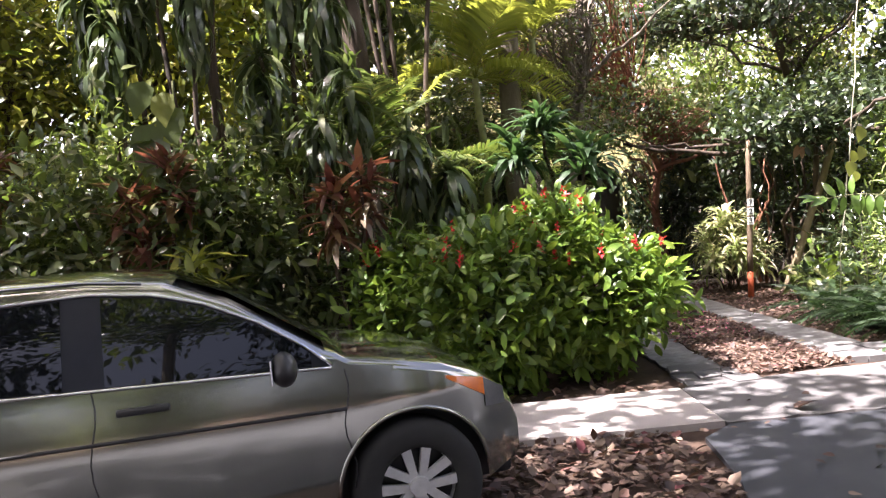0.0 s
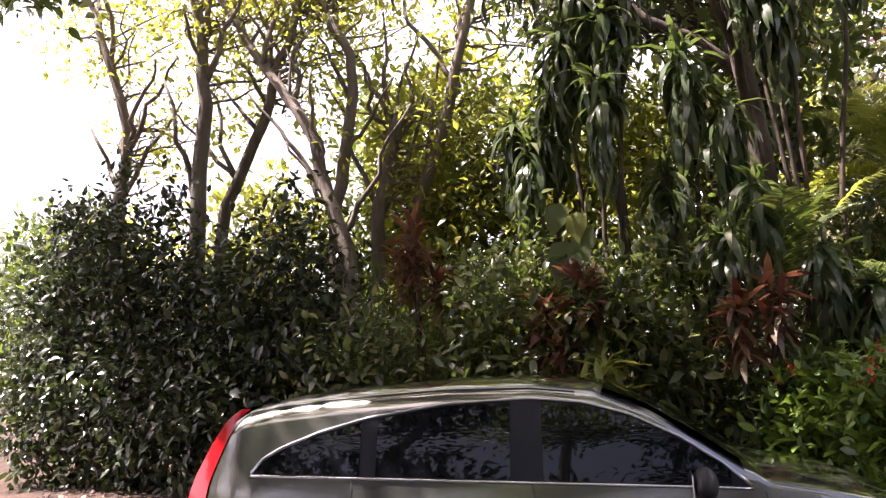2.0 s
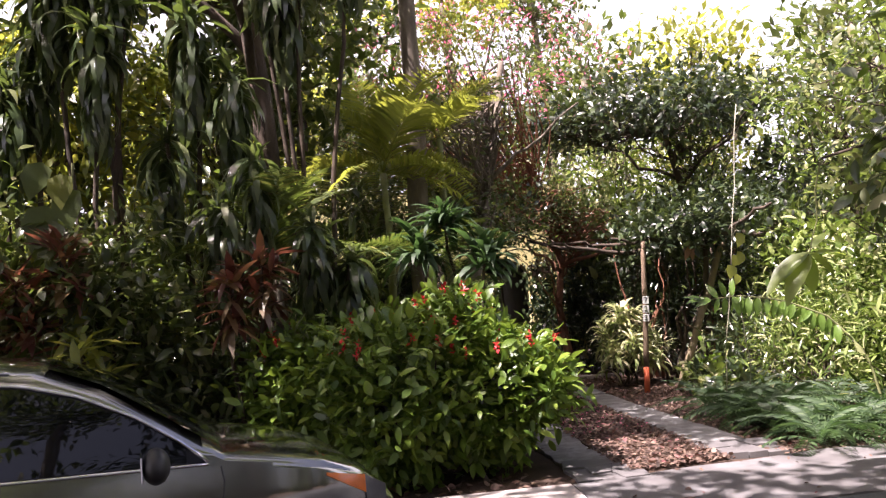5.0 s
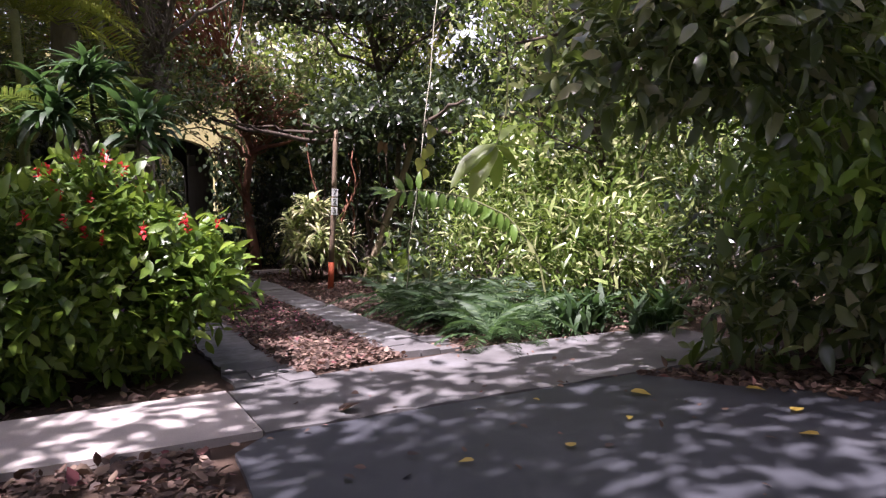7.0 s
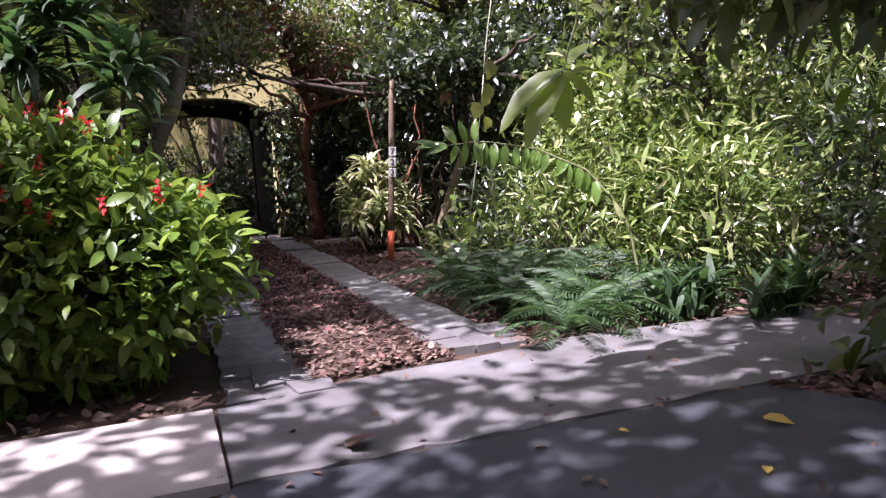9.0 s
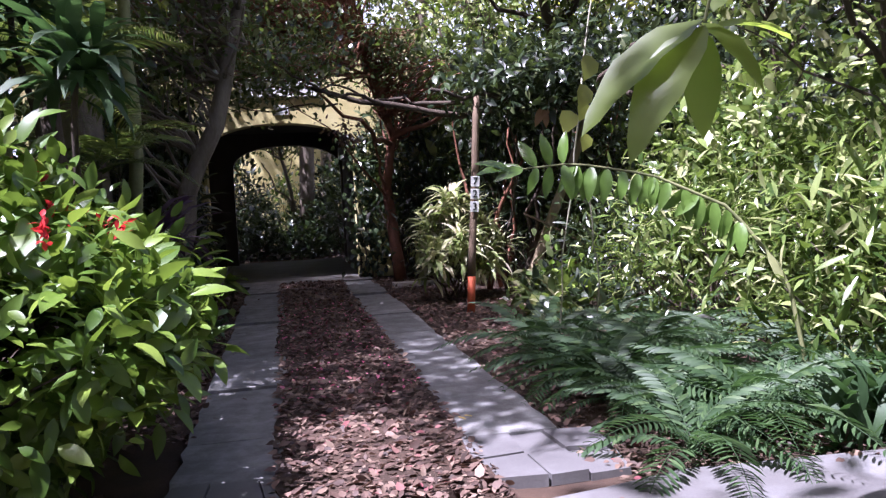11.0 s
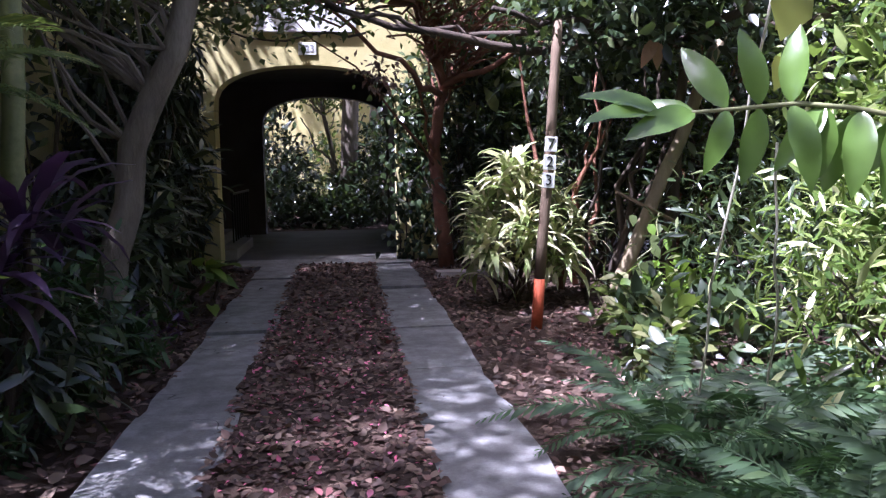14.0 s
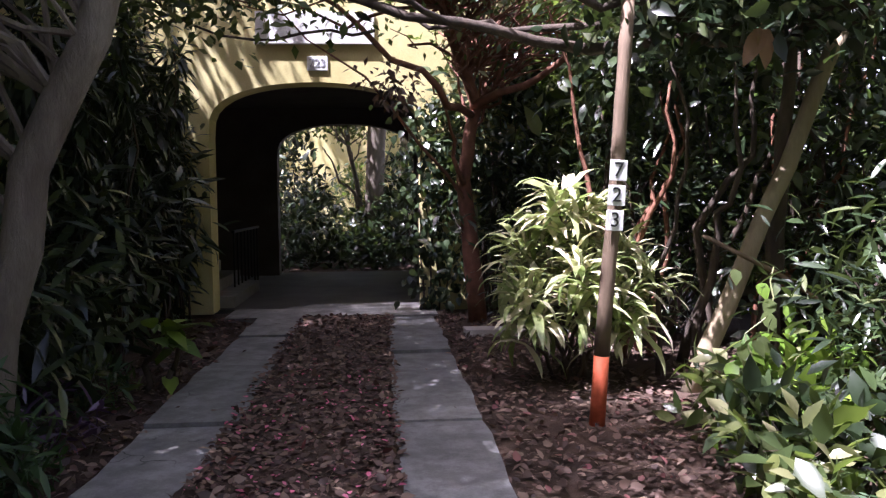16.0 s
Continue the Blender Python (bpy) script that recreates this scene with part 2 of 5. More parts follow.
def tube_arrays(pts, radii, sides=8):
    """Verts and faces of a tapering tube along pts."""
    pts = np.asarray(pts, float)
    n = len(pts)
    tang = np.gradient(pts, axis=0)
    tang /= np.linalg.norm(tang, axis=1)[:, None] + 1e-9
    ref = np.array([0.31, 0.87, 0.38]) if abs(tang[0][2]) > 0.5 else np.array([0.1, 0.1, 1.0])
    u = np.cross(tang, ref)
    u /= np.linalg.norm(u, axis=1)[:, None] + 1e-9
    w = np.cross(tang, u)
    a = np.linspace(0, 2 * np.pi, sides, endpoint=False)
    ring = np.cos(a)[None, :, None] * u[:, None] + np.sin(a)[None, :, None] * w[:, None]
    v = (pts[:, None] + ring * np.asarray(radii, float)[:, None, None]).reshape(-1, 3)
    f = []
    for i in range(n - 1):
        for k in range(sides):
            k2 = (k + 1) % sides
            f.append((i * sides + k, i * sides + k2, (i + 1) * sides + k2, (i + 1) * sides + k))
    f.append(tuple(range(sides))[::-1])
    f.append(tuple((n - 1) * sides + k for k in range(sides)))
    return v, f


def mesh_of(name, chunks):
    """One mesh from several (verts, faces) chunks."""
    vs, fs, base = [], [], 0
    for v, f in chunks:
        vs.append(np.asarray(v, float))
        fs += [tuple(i + base for i in q) for q in f]
        base += len(v)
    me = bpy.data.meshes.new(name)
    me.from_pydata(np.concatenate(vs).tolist(), [], fs)
    return me


def wander(a, b, n=8, amp=0.1, sag=0.0, seed=None):
    """A crooked line from a to b."""
    r = np.random.default_rng(seed) if seed is not None else rng
    a, b = np.asarray(a, float), np.asarray(b, float)
    t = np.linspace(0, 1, n)[:, None]
    p = a + (b - a) * t
    j = r.normal(0, amp, (n, 3))
    j = (j + np.roll(j, 1, 0)) * 0.5 * np.sin(np.pi * t)
    p = p + j
    p[:, 2] -= (sag * np.sin(np.pi * t))[:, 0]
    return p


# leaf shapes: length 1 along y, face up z
def leaf_shape(kind):
    if kind == "ovate":
        v = [(0, 0, 0), (-0.2, 0.28, 0.05), (0.2, 0.28, 0.05), (0, 0.3, 0), (-0.2, 0.58, 0.02), (0.2, 0.58, 0.02), (0, 0.62, -0.03), (0, 1, -0.14)]
        f = [(0, 3, 1), (0, 2, 3), (1, 3, 6, 4), (3, 2, 5, 6), (4, 6, 7), (6, 5, 7)]
    elif kind == "round":
        v = [(0, 0, 0), (-0.3, 0.15, 0.05), (0.3, 0.15, 0.05), (0, 0.3, 0), (-0.33, 0.5, 0.04), (0.33, 0.5, 0.04), (0, 0.62, -0.02), (0, 1, -0.1)]
        f = [(0, 3, 1), (0, 2, 3), (1, 3, 6, 4), (3, 2, 5, 6), (4, 6, 7), (6, 5, 7)]
    elif kind == "strap":
        v = [(-0.025, 0, 0), (0.025, 0, 0), (-0.07, 0.3, 0.1), (0.07, 0.3, 0.1), (-0.078, 0.6, 0.09), (0.078, 0.6, 0.09), (-0.045, 0.85, -0.04), (0.045, 0.85, -0.04), (0, 1, -0.2)]
        f = [(0, 1, 3, 2), (2, 3, 5, 4), (4, 5, 7, 6), (6, 7, 8)]
    elif kind == "blade":
        v = [(-0.012, 0, 0), (0.012, 0, 0), (-0.034, 0.3, 0.05), (0.034, 0.3, 0.05), (-0.032, 0.65, 0.03), (0.032, 0.65, 0.03), (0, 1, -0.16)]
        f = [(0, 1, 3, 2), (2, 3, 5, 4), (4, 5, 6)]
    elif kind == "lance":
        v = [(0, 0, 0), (-0.1, 0.35, 0.02), (0.1, 0.35, 0.02), (0, 0.4, -0.02), (-0.08, 0.7, -0.04), (0.08, 0.7, -0.04), (0, 1, -0.16)]
        f = [(0, 3, 1), (0, 2, 3), (1, 3, 4), (3, 2, 5), (3, 5, 6, 4)]
    elif kind == "fine":
        v, f, n = [], [], 9
        for i in range(n + 1):
            t = i / n
            w = 0.17 * math.sin(math.pi * t ** 0.85) ** 0.8
            z = 0.03 * math.sin(math.pi * t) - 0.17 * t * t
            wave = 0.012 * math.sin(i * 2.1)
            v += [(-w, t, z + w * 0.28 + wave), (0, t, z), (w, t, z + w * 0.28 - wave)]
        for i in range(n):
            a = i * 3
            f += [(a, a + 1, a + 4, a + 3), (a + 1, a + 2, a + 5, a + 4)]
    elif kind == "mid":
        v, f, n = [], [], 5
        for i in range(n + 1):
            t = i / n
            w = 0.2 * math.sin(math.pi * min(1, t ** 0.85)) ** 0.85
            z = 0.03 * math.sin(math.pi * t) - 0.16 * t * t
            v += [(-w, t, z + w * 0.25), (0, t, z), (w, t, z + w * 0.25)]
        for i in range(n):
            a = i * 3
            f += [(a, a + 1, a + 4, a + 3), (a + 1, a + 2, a + 5, a + 4)]
    else:  # small far leaf
        v = [(0, 0, 0), (-0.24, 0.45, 0.05), (0.24, 0.45, 0.05), (0, 1, -0.08)]
        f = [(0, 2, 1), (1, 2, 3)]
    return np.array(v, float), f


SHAPES = {k: leaf_shape(k) for k in ("ovate", "round", "strap", "lance", "small", "fine", "mid", "blade")}


def leaf_chunk(pos, dirs, size, kind="ovate", face=None, roll=0.5):
    """Leaves at pos growing along dirs; face: the way their upper side looks."""
    tv, tf = SHAPES[kind]
    pos, dirs = np.asarray(pos, float), np.asarray(dirs, float)
    n = len(pos)
    d = dirs / (np.linalg.norm(dirs, axis=1)[:, None] + 1e-9)
    up = np.tile([0, 0, 1.0], (n, 1)) if face is None else np.asarray(face, float)
    up = up + rng.normal(0, roll, (n, 3))
    s = np.cross(d, up)
    s /= np.linalg.norm(s, axis=1)[:, None] + 1e-9
    w = np.cross(s, d)
    size = np.broadcast_to(np.asarray(size, float), (n,))
    v = (s[:, None] * tv[None, :, 0:1] + d[:, None] * tv[None, :, 1:2] + w[:, None] * tv[None, :, 2:3]) * size[:, None, None] + pos[:, None]
    return v.reshape(-1, 3), tf, len(tv), n


def leaf_mesh(name, chunks):
    """One mesh out of leaf chunks."""
    V, loops, starts, totals, base, ls = [], [], [], [], 0, 0
    for v, tf, nv, n in chunks:
        V.append(v)
        off = base + np.arange(n)[:, None] * nv
        for q in tf:
            loops.append((off + np.array(q)[None]).reshape(-1))
            starts.append(ls + np.arange(n) * len(q))
            totals.append(np.full(n, len(q)))
            ls += n * len(q)
        base += n * nv
    V = np.concatenate(V).astype(np.float32)
    loops = np.concatenate(loops).astype(np.int32)
    starts = np.concatenate(starts).astype(np.int32)
    me = bpy.data.meshes.new(name)
    me.vertices.add(len(V))
    me.vertices.foreach_set("co", V.ravel())
    me.loops.add(len(loops))
    me.loops.foreach_set("vertex_index", loops)
    me.polygons.add(len(starts))
    me.polygons.foreach_set("loop_start", starts)
    me.update(calc_edges=True)
    me.validate()
    return me


def unit(n):
    d = rng.normal(0, 1, (n, 3))
    return d / np.linalg.norm(d, axis=1)[:, None]


def clumps(centre, radii, n_clump, shell=0.55, low=-1.0):
    """Clump places through an ellipsoid, denser towards its uneven skin."""
    d = unit(n_clump * 2)
    d = d[d[:, 2] > low][:n_clump]
    r = shell + (1 - shell) * rng.random((len(d), 1)) ** 0.6
    lump = 1 + 0.22 * np.sin(3 * d[:, :1] * 2 + centre[0]) * np.cos(4 * d[:, 1:2] + centre[1])
    return np.asarray(centre) + d * r * lump * np.asarray(radii), d


def foliage_chunk(pts, outs, per, size, spread, kind, droop=0.0, up=0.3, var=0.35):
    """per leaves round each clump point, facing out and up."""
    n = len(pts) * per
    P = np.repeat(pts, per, 0) + rng.normal(0, spread, (n, 3))
    D = np.repeat(outs, per, 0) * 0.6 + unit(n) * 0.9
    D[:, 2] += up - droop
    s = size * (1 + var * rng.normal(0, 1, n)).clip(0.45, 1.7)
    F = np.repeat(outs, per, 0) * 0.5 + np.array([0, 0, 1.0])
    return leaf_chunk(P, D, s, kind, F)


def branches_chunk(base, pts, r0=0.03, k=10, amp=0.08, sides=5, from_top=0.0):
    """Branches from a base out to some of the clump points."""
    out = []
    idx = rng.choice(len(pts), min(k, len(pts)), replace=False)
    for i in idx:
        b = np.asarray(base) + rng.normal(0, 0.06, 3) * np.array([1, 1, 0])
        p = wander(b, pts[i], 7, amp)
        out.append(tube_arrays(p, np.linspace(r0, r0 * 0.25, 7), sides))
    return out


def shrub(name, base, centre, radii, n, per, size, mat, kind="ovate", label="", category="shrub", group="", spread=0.09, droop=0.0, up=0.3,
          low=-0.95, stems=14, r0=0.018, bark=None, shell=0.5):
    """A shrub: woody stems and a leafy crown with gaps."""
    e = empty(name, base, label, category, group)
    pts, outs = clumps(np.asarray(centre, float) - base, radii, n, shell, low)
    zmin = 0.06 - base[2]
    pts[:, 2] = np.maximum(pts[:, 2], zmin)
    tagged(obj("understorey", mesh_of("understorey", branches_chunk((0, 0, -0.02), pts, r0, stems)), bark or M_DARKBARK, e), kind="stuff")
    obj("crown", leaf_mesh("crown", [foliage_chunk(pts, outs, per, size, spread, kind, droop, up)]), mat, e)
    return e
# ---- ground, road, paving ----
def slab(name, pts, z0, z1, mat, parent=None, label=""):
    """A flat slab with the given outline."""
    b = bmesh.new()
    lo = [b.verts.new((x, y, z0)) for x, y in pts]
    hi = [b.verts.new((x, y, z1)) for x, y in pts]
    n = len(pts)
    b.faces.new(hi)
    b.faces.new(lo[::-1])
    for i in range(n):
        b.faces.new((lo[i], lo[(i + 1) % n], hi[(i + 1) % n], hi[i]))
    bmesh.ops.recalc_face_normals(b, faces=b.faces)
    return part(name, b, mat, parent, label)


def wavy(a, b, n, amp, seed):
    """An uneven edge between two plan points."""
    r = random.Random(seed)
    out = []
    for i in range(n + 1):
        t = i / n
        j = 0 if i in (0, n) else r.uniform(-amp, amp)
        dx, dy = b[0] - a[0], b[1] - a[1]
        l = math.hypot(dx, dy)
        out.append((a[0] + dx * t - dy / l * j, a[1] + dy * t + dx / l * j))
    return out


def ground_sheet():
    b = bmesh.new()
    xs = [-600, -60, -20] + [x * 0.5 for x in range(-32, 33)] + [20, 60, 600]
    ys = [-600, -60, -20] + [y * 0.5 for y in range(-24, 57)] + [32, 60, 600]
    grid = {}
    for x in xs:
        for y in ys:
            h = 0.03 * noise.noise(Vector((x * 0.7, y * 0.7, 0))) - 0.03
            grid[x, y] = b.verts.new((x, y, min(h, -0.012)))
    for i in range(len(xs) - 1):
        for j in range(len(ys) - 1):
            b.faces.new((grid[xs[i], ys[j]], grid[xs[i + 1], ys[j]], grid[xs[i + 1], ys[j + 1]], grid[xs[i], ys[j + 1]]))
    g = part("ground", b, M_SOIL)
    tagged(g, "dark brown garden soil strewn with dead leaves", "ground", kind="structure")


ground_sheet()
road = slab("road", [(-300, -12), (300, -12), (300, -3.6), (6, -3.4)] + wavy((5.0, -3.3), (3.05, -0.05), 10, 0.06, 3) + [(0.02, -0.02)]
            + wavy((-0.25, -0.3), (-0.42, -1.6), 6, 0.05, 5) + wavy((-0.7, -2.6), (-8, -3.3), 14, 0.05, 6) + [(-300, -3.4)], -0.05, 0.0, M_ASPHALT)
tagged(road, "worn dark grey asphalt road and driveway apron", "road", kind="structure")

pavement = empty("pavement", (0, 0, 0), "pale pinkish concrete pavement slabs beside the leafy verge", "pavement", kind="structure")
for i in range(12):
    x1 = -0.008 - 1.62 * i
    slab("slab", [(x1 - 1.604, 0), (x1, 0), (x1, 1.2), (x1 - 1.604, 1.2)], -0.05, 0.02 + 0.004 * (i % 3), M_WALK, pavement)
crossing = slab("crossing", [(0.01, 0.0)] + wavy((0.01, 0.02), (3.0, -0.02), 22, 0.03, 9)[1:] + [(4.9, -0.05), (4.8, 1.45)] + wavy((2.6, 1.62), (0.02, 1.22), 6, 0.03, 2), -0.05, 0.006, M_STAINED)
tagged(crossing, "stained brown-grey concrete crossing in front of the drive", "pavement", kind="structure")

drive = empty("driveway", (0, 0, 0), "two cracked grey concrete wheel strips with dead leaves between", "driveway", kind="structure")


def strip(xl, xr, cuts, seed):
    r = random.Random(seed)
    for i, (a, b) in enumerate(zip(cuts, cuts[1:])):
        l = wavy((xl, a + 0.003), (xl, b - 0.003), 5, 0.02, seed * 31 + i)
        rr = wavy((xr, b - 0.003), (xr, a + 0.003), 5, 0.025, seed * 57 + i)
        top = wavy(l[-1], rr[0], 4, 0.012, seed + i * 3)[1:-1]
        o = slab("strip_slab", l + top + rr, -0.06, 0.012 + r.uniform(0, 0.012), M_STRIP, drive)
        o.rotation_euler = (r.uniform(-0.002, 0.002), r.uniform(-0.004, 0.004), 0)


strip(0.12, 0.70, [2.15, 2.9, 4.2, 5.35, 6.2, 7.6, 9.3, 10.8, 12.1], 4)
strip(1.69, 2.25, [2.42, 3.6, 5.0, 6.15, 7.5, 8.87, 9.78, 11.0, 12.1], 8)


def broken_end(x0, x1, y0, y1, nx, ny, seed):
    """Cracked concrete pieces where a strip meets the pavement."""
    r = random.Random(seed)
    gx = [[x0 + (x1 - x0) * i / nx + r.uniform(-0.05, 0.05) for i in range(nx + 1)] for _ in range(ny + 1)]
    gy = [[y0 + (y1 - y0) * j / ny + r.uniform(-0.045, 0.045) for _ in range(nx + 1)] for j in range(ny + 1)]
    for j in range(ny):
        for i in range(nx):
            q = [(gx[j][i], gy[j][i]), (gx[j][i + 1], gy[j][i + 1]), (gx[j + 1][i + 1], gy[j + 1][i + 1]), (gx[j + 1][i], gy[j + 1][i])]
            cx, cy = sum(p[0] for p in q) / 4, sum(p[1] for p in q) / 4
            k = r.uniform(0.93, 0.98)
            q = [(cx + (p[0] - cx) * k, cy + (p[1] - cy) * k) for p in q]
            o = slab("broken_piece", q, -0.05, 0.008 + r.uniform(0, 0.01), M_STAINED, drive)
            o.rotation_euler = (r.uniform(-0.008, 0.008), r.uniform(-0.008, 0.008), 0)


broken_end(0.1, 0.76, 1.24, 2.13, 3, 3, 3)
broken_end(1.68, 2.42, 1.72, 2.4, 3, 2, 6)
bed = slab("soil_bed", wavy((0.66, 1.5), (0.66, 12.08), 46, 0.06, 21) + wavy((1.7, 12.08), (1.7, 1.75), 46, 0.025, 22), -0.05, 0.027, M_SOIL)
tagged(bed, "dark soil bed creeping over the strips' inner edges", "soil", kind="structure")
slab("cross_slab", [(-0.3, 12.112), (2.3, 12.112), (2.3, 12.9), (-0.3, 12.9)], -0.06, 0.016, M_STRIP, drive)
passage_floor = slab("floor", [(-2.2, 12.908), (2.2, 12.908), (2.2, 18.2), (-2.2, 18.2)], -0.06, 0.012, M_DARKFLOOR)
tagged(passage_floor, "concrete floor of the arched passage, darkened to carry its shade", "floor", kind="structure")


# ---- house with arched passage ----
def arch_wall(name, x0, x1, y0, y1, ztop, ax0, ax1, spring, top, mat, label):
    """A wall with a flattened arch going through it."""
    b = bmesh.new()
    mid, half = (ax0 + ax1) / 2, (ax1 - ax0) / 2
    arc = [(mid + half * -math.cos(math.pi * k / 20), spring + (top - spring) * math.sin(math.pi * k / 20) ** 0.62) for k in range(21)]
    outline = [(ax0, 0)] + arc + [(ax1, 0)]
    for y, flip in ((y0, False), (y1, True)):
        # piers
        quads = [[(x0, 0), (ax0, 0), (ax0, spring), (x0, spring)], [(ax1, 0), (x1, 0), (x1, spring), (ax1, spring)],
                 [(x0, spring), (ax0, spring), (ax0, ztop), (x0, ztop)], [(ax1, spring), (x1, spring), (x1, ztop), (ax1, ztop)]]
        for p, q in zip(arc, arc[1:]):
            quads.append([p, q, (q[0], ztop), (p[0], ztop)])
        for q in quads:
            vs = [b.verts.new((x, y, z)) for x, z in q]
            b.faces.new(vs if not flip else vs[::-1])
    for p, q in zip(outline, outline[1:]):
        b.faces.new([b.verts.new(c) for c in ((p[0], y0, p[1]), (p[0], y1, p[1]), (q[0], y1, q[1]), (q[0], y0, q[1]))])
    for xx in (x0, x1):
        b.faces.new([b.verts.new(c) for c in ((xx, y0, 0), (xx, y1, 0), (xx, y1, ztop), (xx, y0, ztop))])
    b.faces.new([b.verts.new(c) for c in ((x0, y0, ztop), (x1, y0, ztop), (x1, y1, ztop), (x0, y1, ztop))])
    bmesh.ops.remove_doubles(b, verts=b.verts, dist=0.001)
    bmesh.ops.recalc_face_normals(b, faces=b.faces)
    o = part(name, b, mat)
    return tagged(o, label, "wall", kind="structure")


arch_wall("wall_front", -3.6, 3.4, 12.6, 13.0, 4.6, -0.52, 2.12, 2.25, 2.92, M_STUCCO, "pale yellow stucco house wall with a flat arch")
arch_wall("wall_back", -2.6, 2.6, 17.6, 17.9, 3.6, -0.35, 2.25, 2.2, 2.9, M_PASSAGE, "stucco wall with a second arch, shade put in its colour")
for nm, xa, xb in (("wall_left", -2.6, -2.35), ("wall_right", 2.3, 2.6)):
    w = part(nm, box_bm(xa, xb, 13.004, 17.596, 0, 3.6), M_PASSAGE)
    tagged(w, "stucco side wall of the passage, shade put in its colour", "wall", kind="structure")
roof = part("roof", box_bm(-3.6, 3.4, 13.004, 17.9, 4.2, 4.4), M_STUCCO)
tagged(roof, "flat roof slab over the passage", "roof", kind="structure")
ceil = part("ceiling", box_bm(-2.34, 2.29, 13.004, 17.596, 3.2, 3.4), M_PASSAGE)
tagged(ceil, "plain passage ceiling, shade put in its colour", "ceiling", kind="structure")
# ---- parked car ----
M_PAINT, _nt, _b = nodes_of("bronze_grey_car_paint")
_c = ramp(_nt, tex_noise(_nt, 2.5, 4), [(0.3, (0.35, 0.35, 0.315)), (0.7, (0.4, 0.398, 0.355))])
_nt.links.new(_c, _b.inputs["Base Color"])
_b.inputs["Metallic"].default_value = 0.88
_b.inputs["Roughness"].default_value = 0.12
_b.inputs["Coat Weight"].default_value = 1.0
_b.inputs["Coat Roughness"].default_value = 0.04
M_GLASS = plain("dark_tinted_glass", (0.005, 0.006, 0.008), 0.02, 0.0, 0.0, 0.5)
M_BLACK = plain("black_plastic", (0.018, 0.018, 0.02), 0.45)
M_GLOSSBLACK = plain("gloss_black_pillar", (0.014, 0.015, 0.022), 0.3, 0, 0, 0.35)
M_CHROME = plain("chrome", (0.75, 0.76, 0.78), 0.12, 1.0)
M_RUBBER = plain("tyre_rubber", (0.02, 0.02, 0.02), 0.85)
M_ALLOY = plain("alloy", (0.62, 0.62, 0.62), 0.3, 0.35)
M_TAIL = plain("red_lens", (0.55, 0.012, 0.015), 0.12, 0, 0.6)
M_AMBER = plain("amber_lens", (0.85, 0.2, 0.02), 0.15, 0, 0.5)
M_CLEAR = plain("clear_lens", (0.2, 0.2, 0.2), 0.08, 0.4, 0.6)

CAR_L, AXR, AXF, WR = 4.24, 0.98, 3.6, 0.345
TOP_X = [-0.13, -0.1, -0.03, 0.09, 0.18, 0.3, 0.5, 0.9, 1.6, 2.1, 2.45, 2.75, 3.05, 3.3, 3.55, 3.8, 4.0, 4.13, 4.2, 4.24]
TOP_Z = [0.78, 0.95, 1.12, 1.32, 1.46, 1.535, 1.57, 1.605, 1.63, 1.618, 1.575, 1.45, 1.25, 1.075, 1.03, 0.975, 0.895, 0.8, 0.72, 0.6]


def car_top(x):
    return float(np.interp(x, TOP_X, TOP_Z))


def car_y(x, z):
    """Half width of the body at x, z."""
    w = float(np.interp(z, [0.2, 0.42, 0.62, 0.82, 0.98, 1.06, 1.3, 1.55, 1.68], [0.85, 0.895, 0.905, 0.9, 0.875, 0.862, 0.79, 0.695, 0.62]))
    if x > 3.5:
        w *= 1 - 0.34 * ((x - 3.5) / 0.8) ** 2.4
    if x < 0.55:
        w *= 1 - 0.13 * ((0.55 - x) / 0.55) ** 2.4
    return w


def car_bottom(x):
    z = 0.27
    for a in (AXR, AXF):
        d = abs(x - a)
        if d < 0.405:
            z = max(z, WR + math.sqrt(0.405 ** 2 - d * d))
    return z + (0.12 * max(0, (x - 3.95) / 0.35)) + 0.1 * max(0, (0.3 - x) / 0.3)


def car_body(parent):
    xs = sorted(set([round(v, 3) for v in list(np.arange(-0.13, CAR_L + 0.001, 0.045)) + TOP_X + [CAR_L]]))
    rows = []
    for x in xs:
        zt, zb = car_top(x), car_bottom(x)
        hood = zt < 1.12
        ze = zt - (0.05 if hood else 0.075)
        ze = max(ze, zb + 0.05)
        zs = list(np.linspace(zb, min(0.98, ze), 9)) + list(np.linspace(min(0.98, ze), ze, 8))[1:]
        pts = [(car_y(x, z), z) for z in zs]
        ye = pts[-1][0]
        for k in range(1, 9):
            u = k / 8
            pts.append((ye * (1 - u), ze + (zt - ze) * math.sin(math.pi / 2 * min(1, u * 1.35 + 0.1)) ** 0.8))
        rows.append([(x, p[0], p[1]) for p in pts])
    b = bmesh.new()
    for s in (-1, 1):
        g = [[b.verts.new((x, s * y, z)) for x, y, z in r] for r in rows]
        for i in range(len(g) - 1):
            for j in range(len(g[0]) - 1):
                b.faces.new((g[i][j], g[i + 1][j], g[i + 1][j + 1], g[i][j + 1]))
    # ends
    bmesh.ops.remove_doubles(b, verts=b.verts, dist=0.0008)
    es = [e for e in b.edges if e.is_boundary and (all(v.co.x < -0.129 for v in e.verts) or all(v.co.x > CAR_L - 0.001 for v in e.verts))]
    if es:
        bmesh.ops.holes_fill(b, edges=es, sides=0)
    bmesh.ops.recalc_face_normals(b, faces=b.faces)
    return part("body", b, M_PAINT, parent, smooth=True)


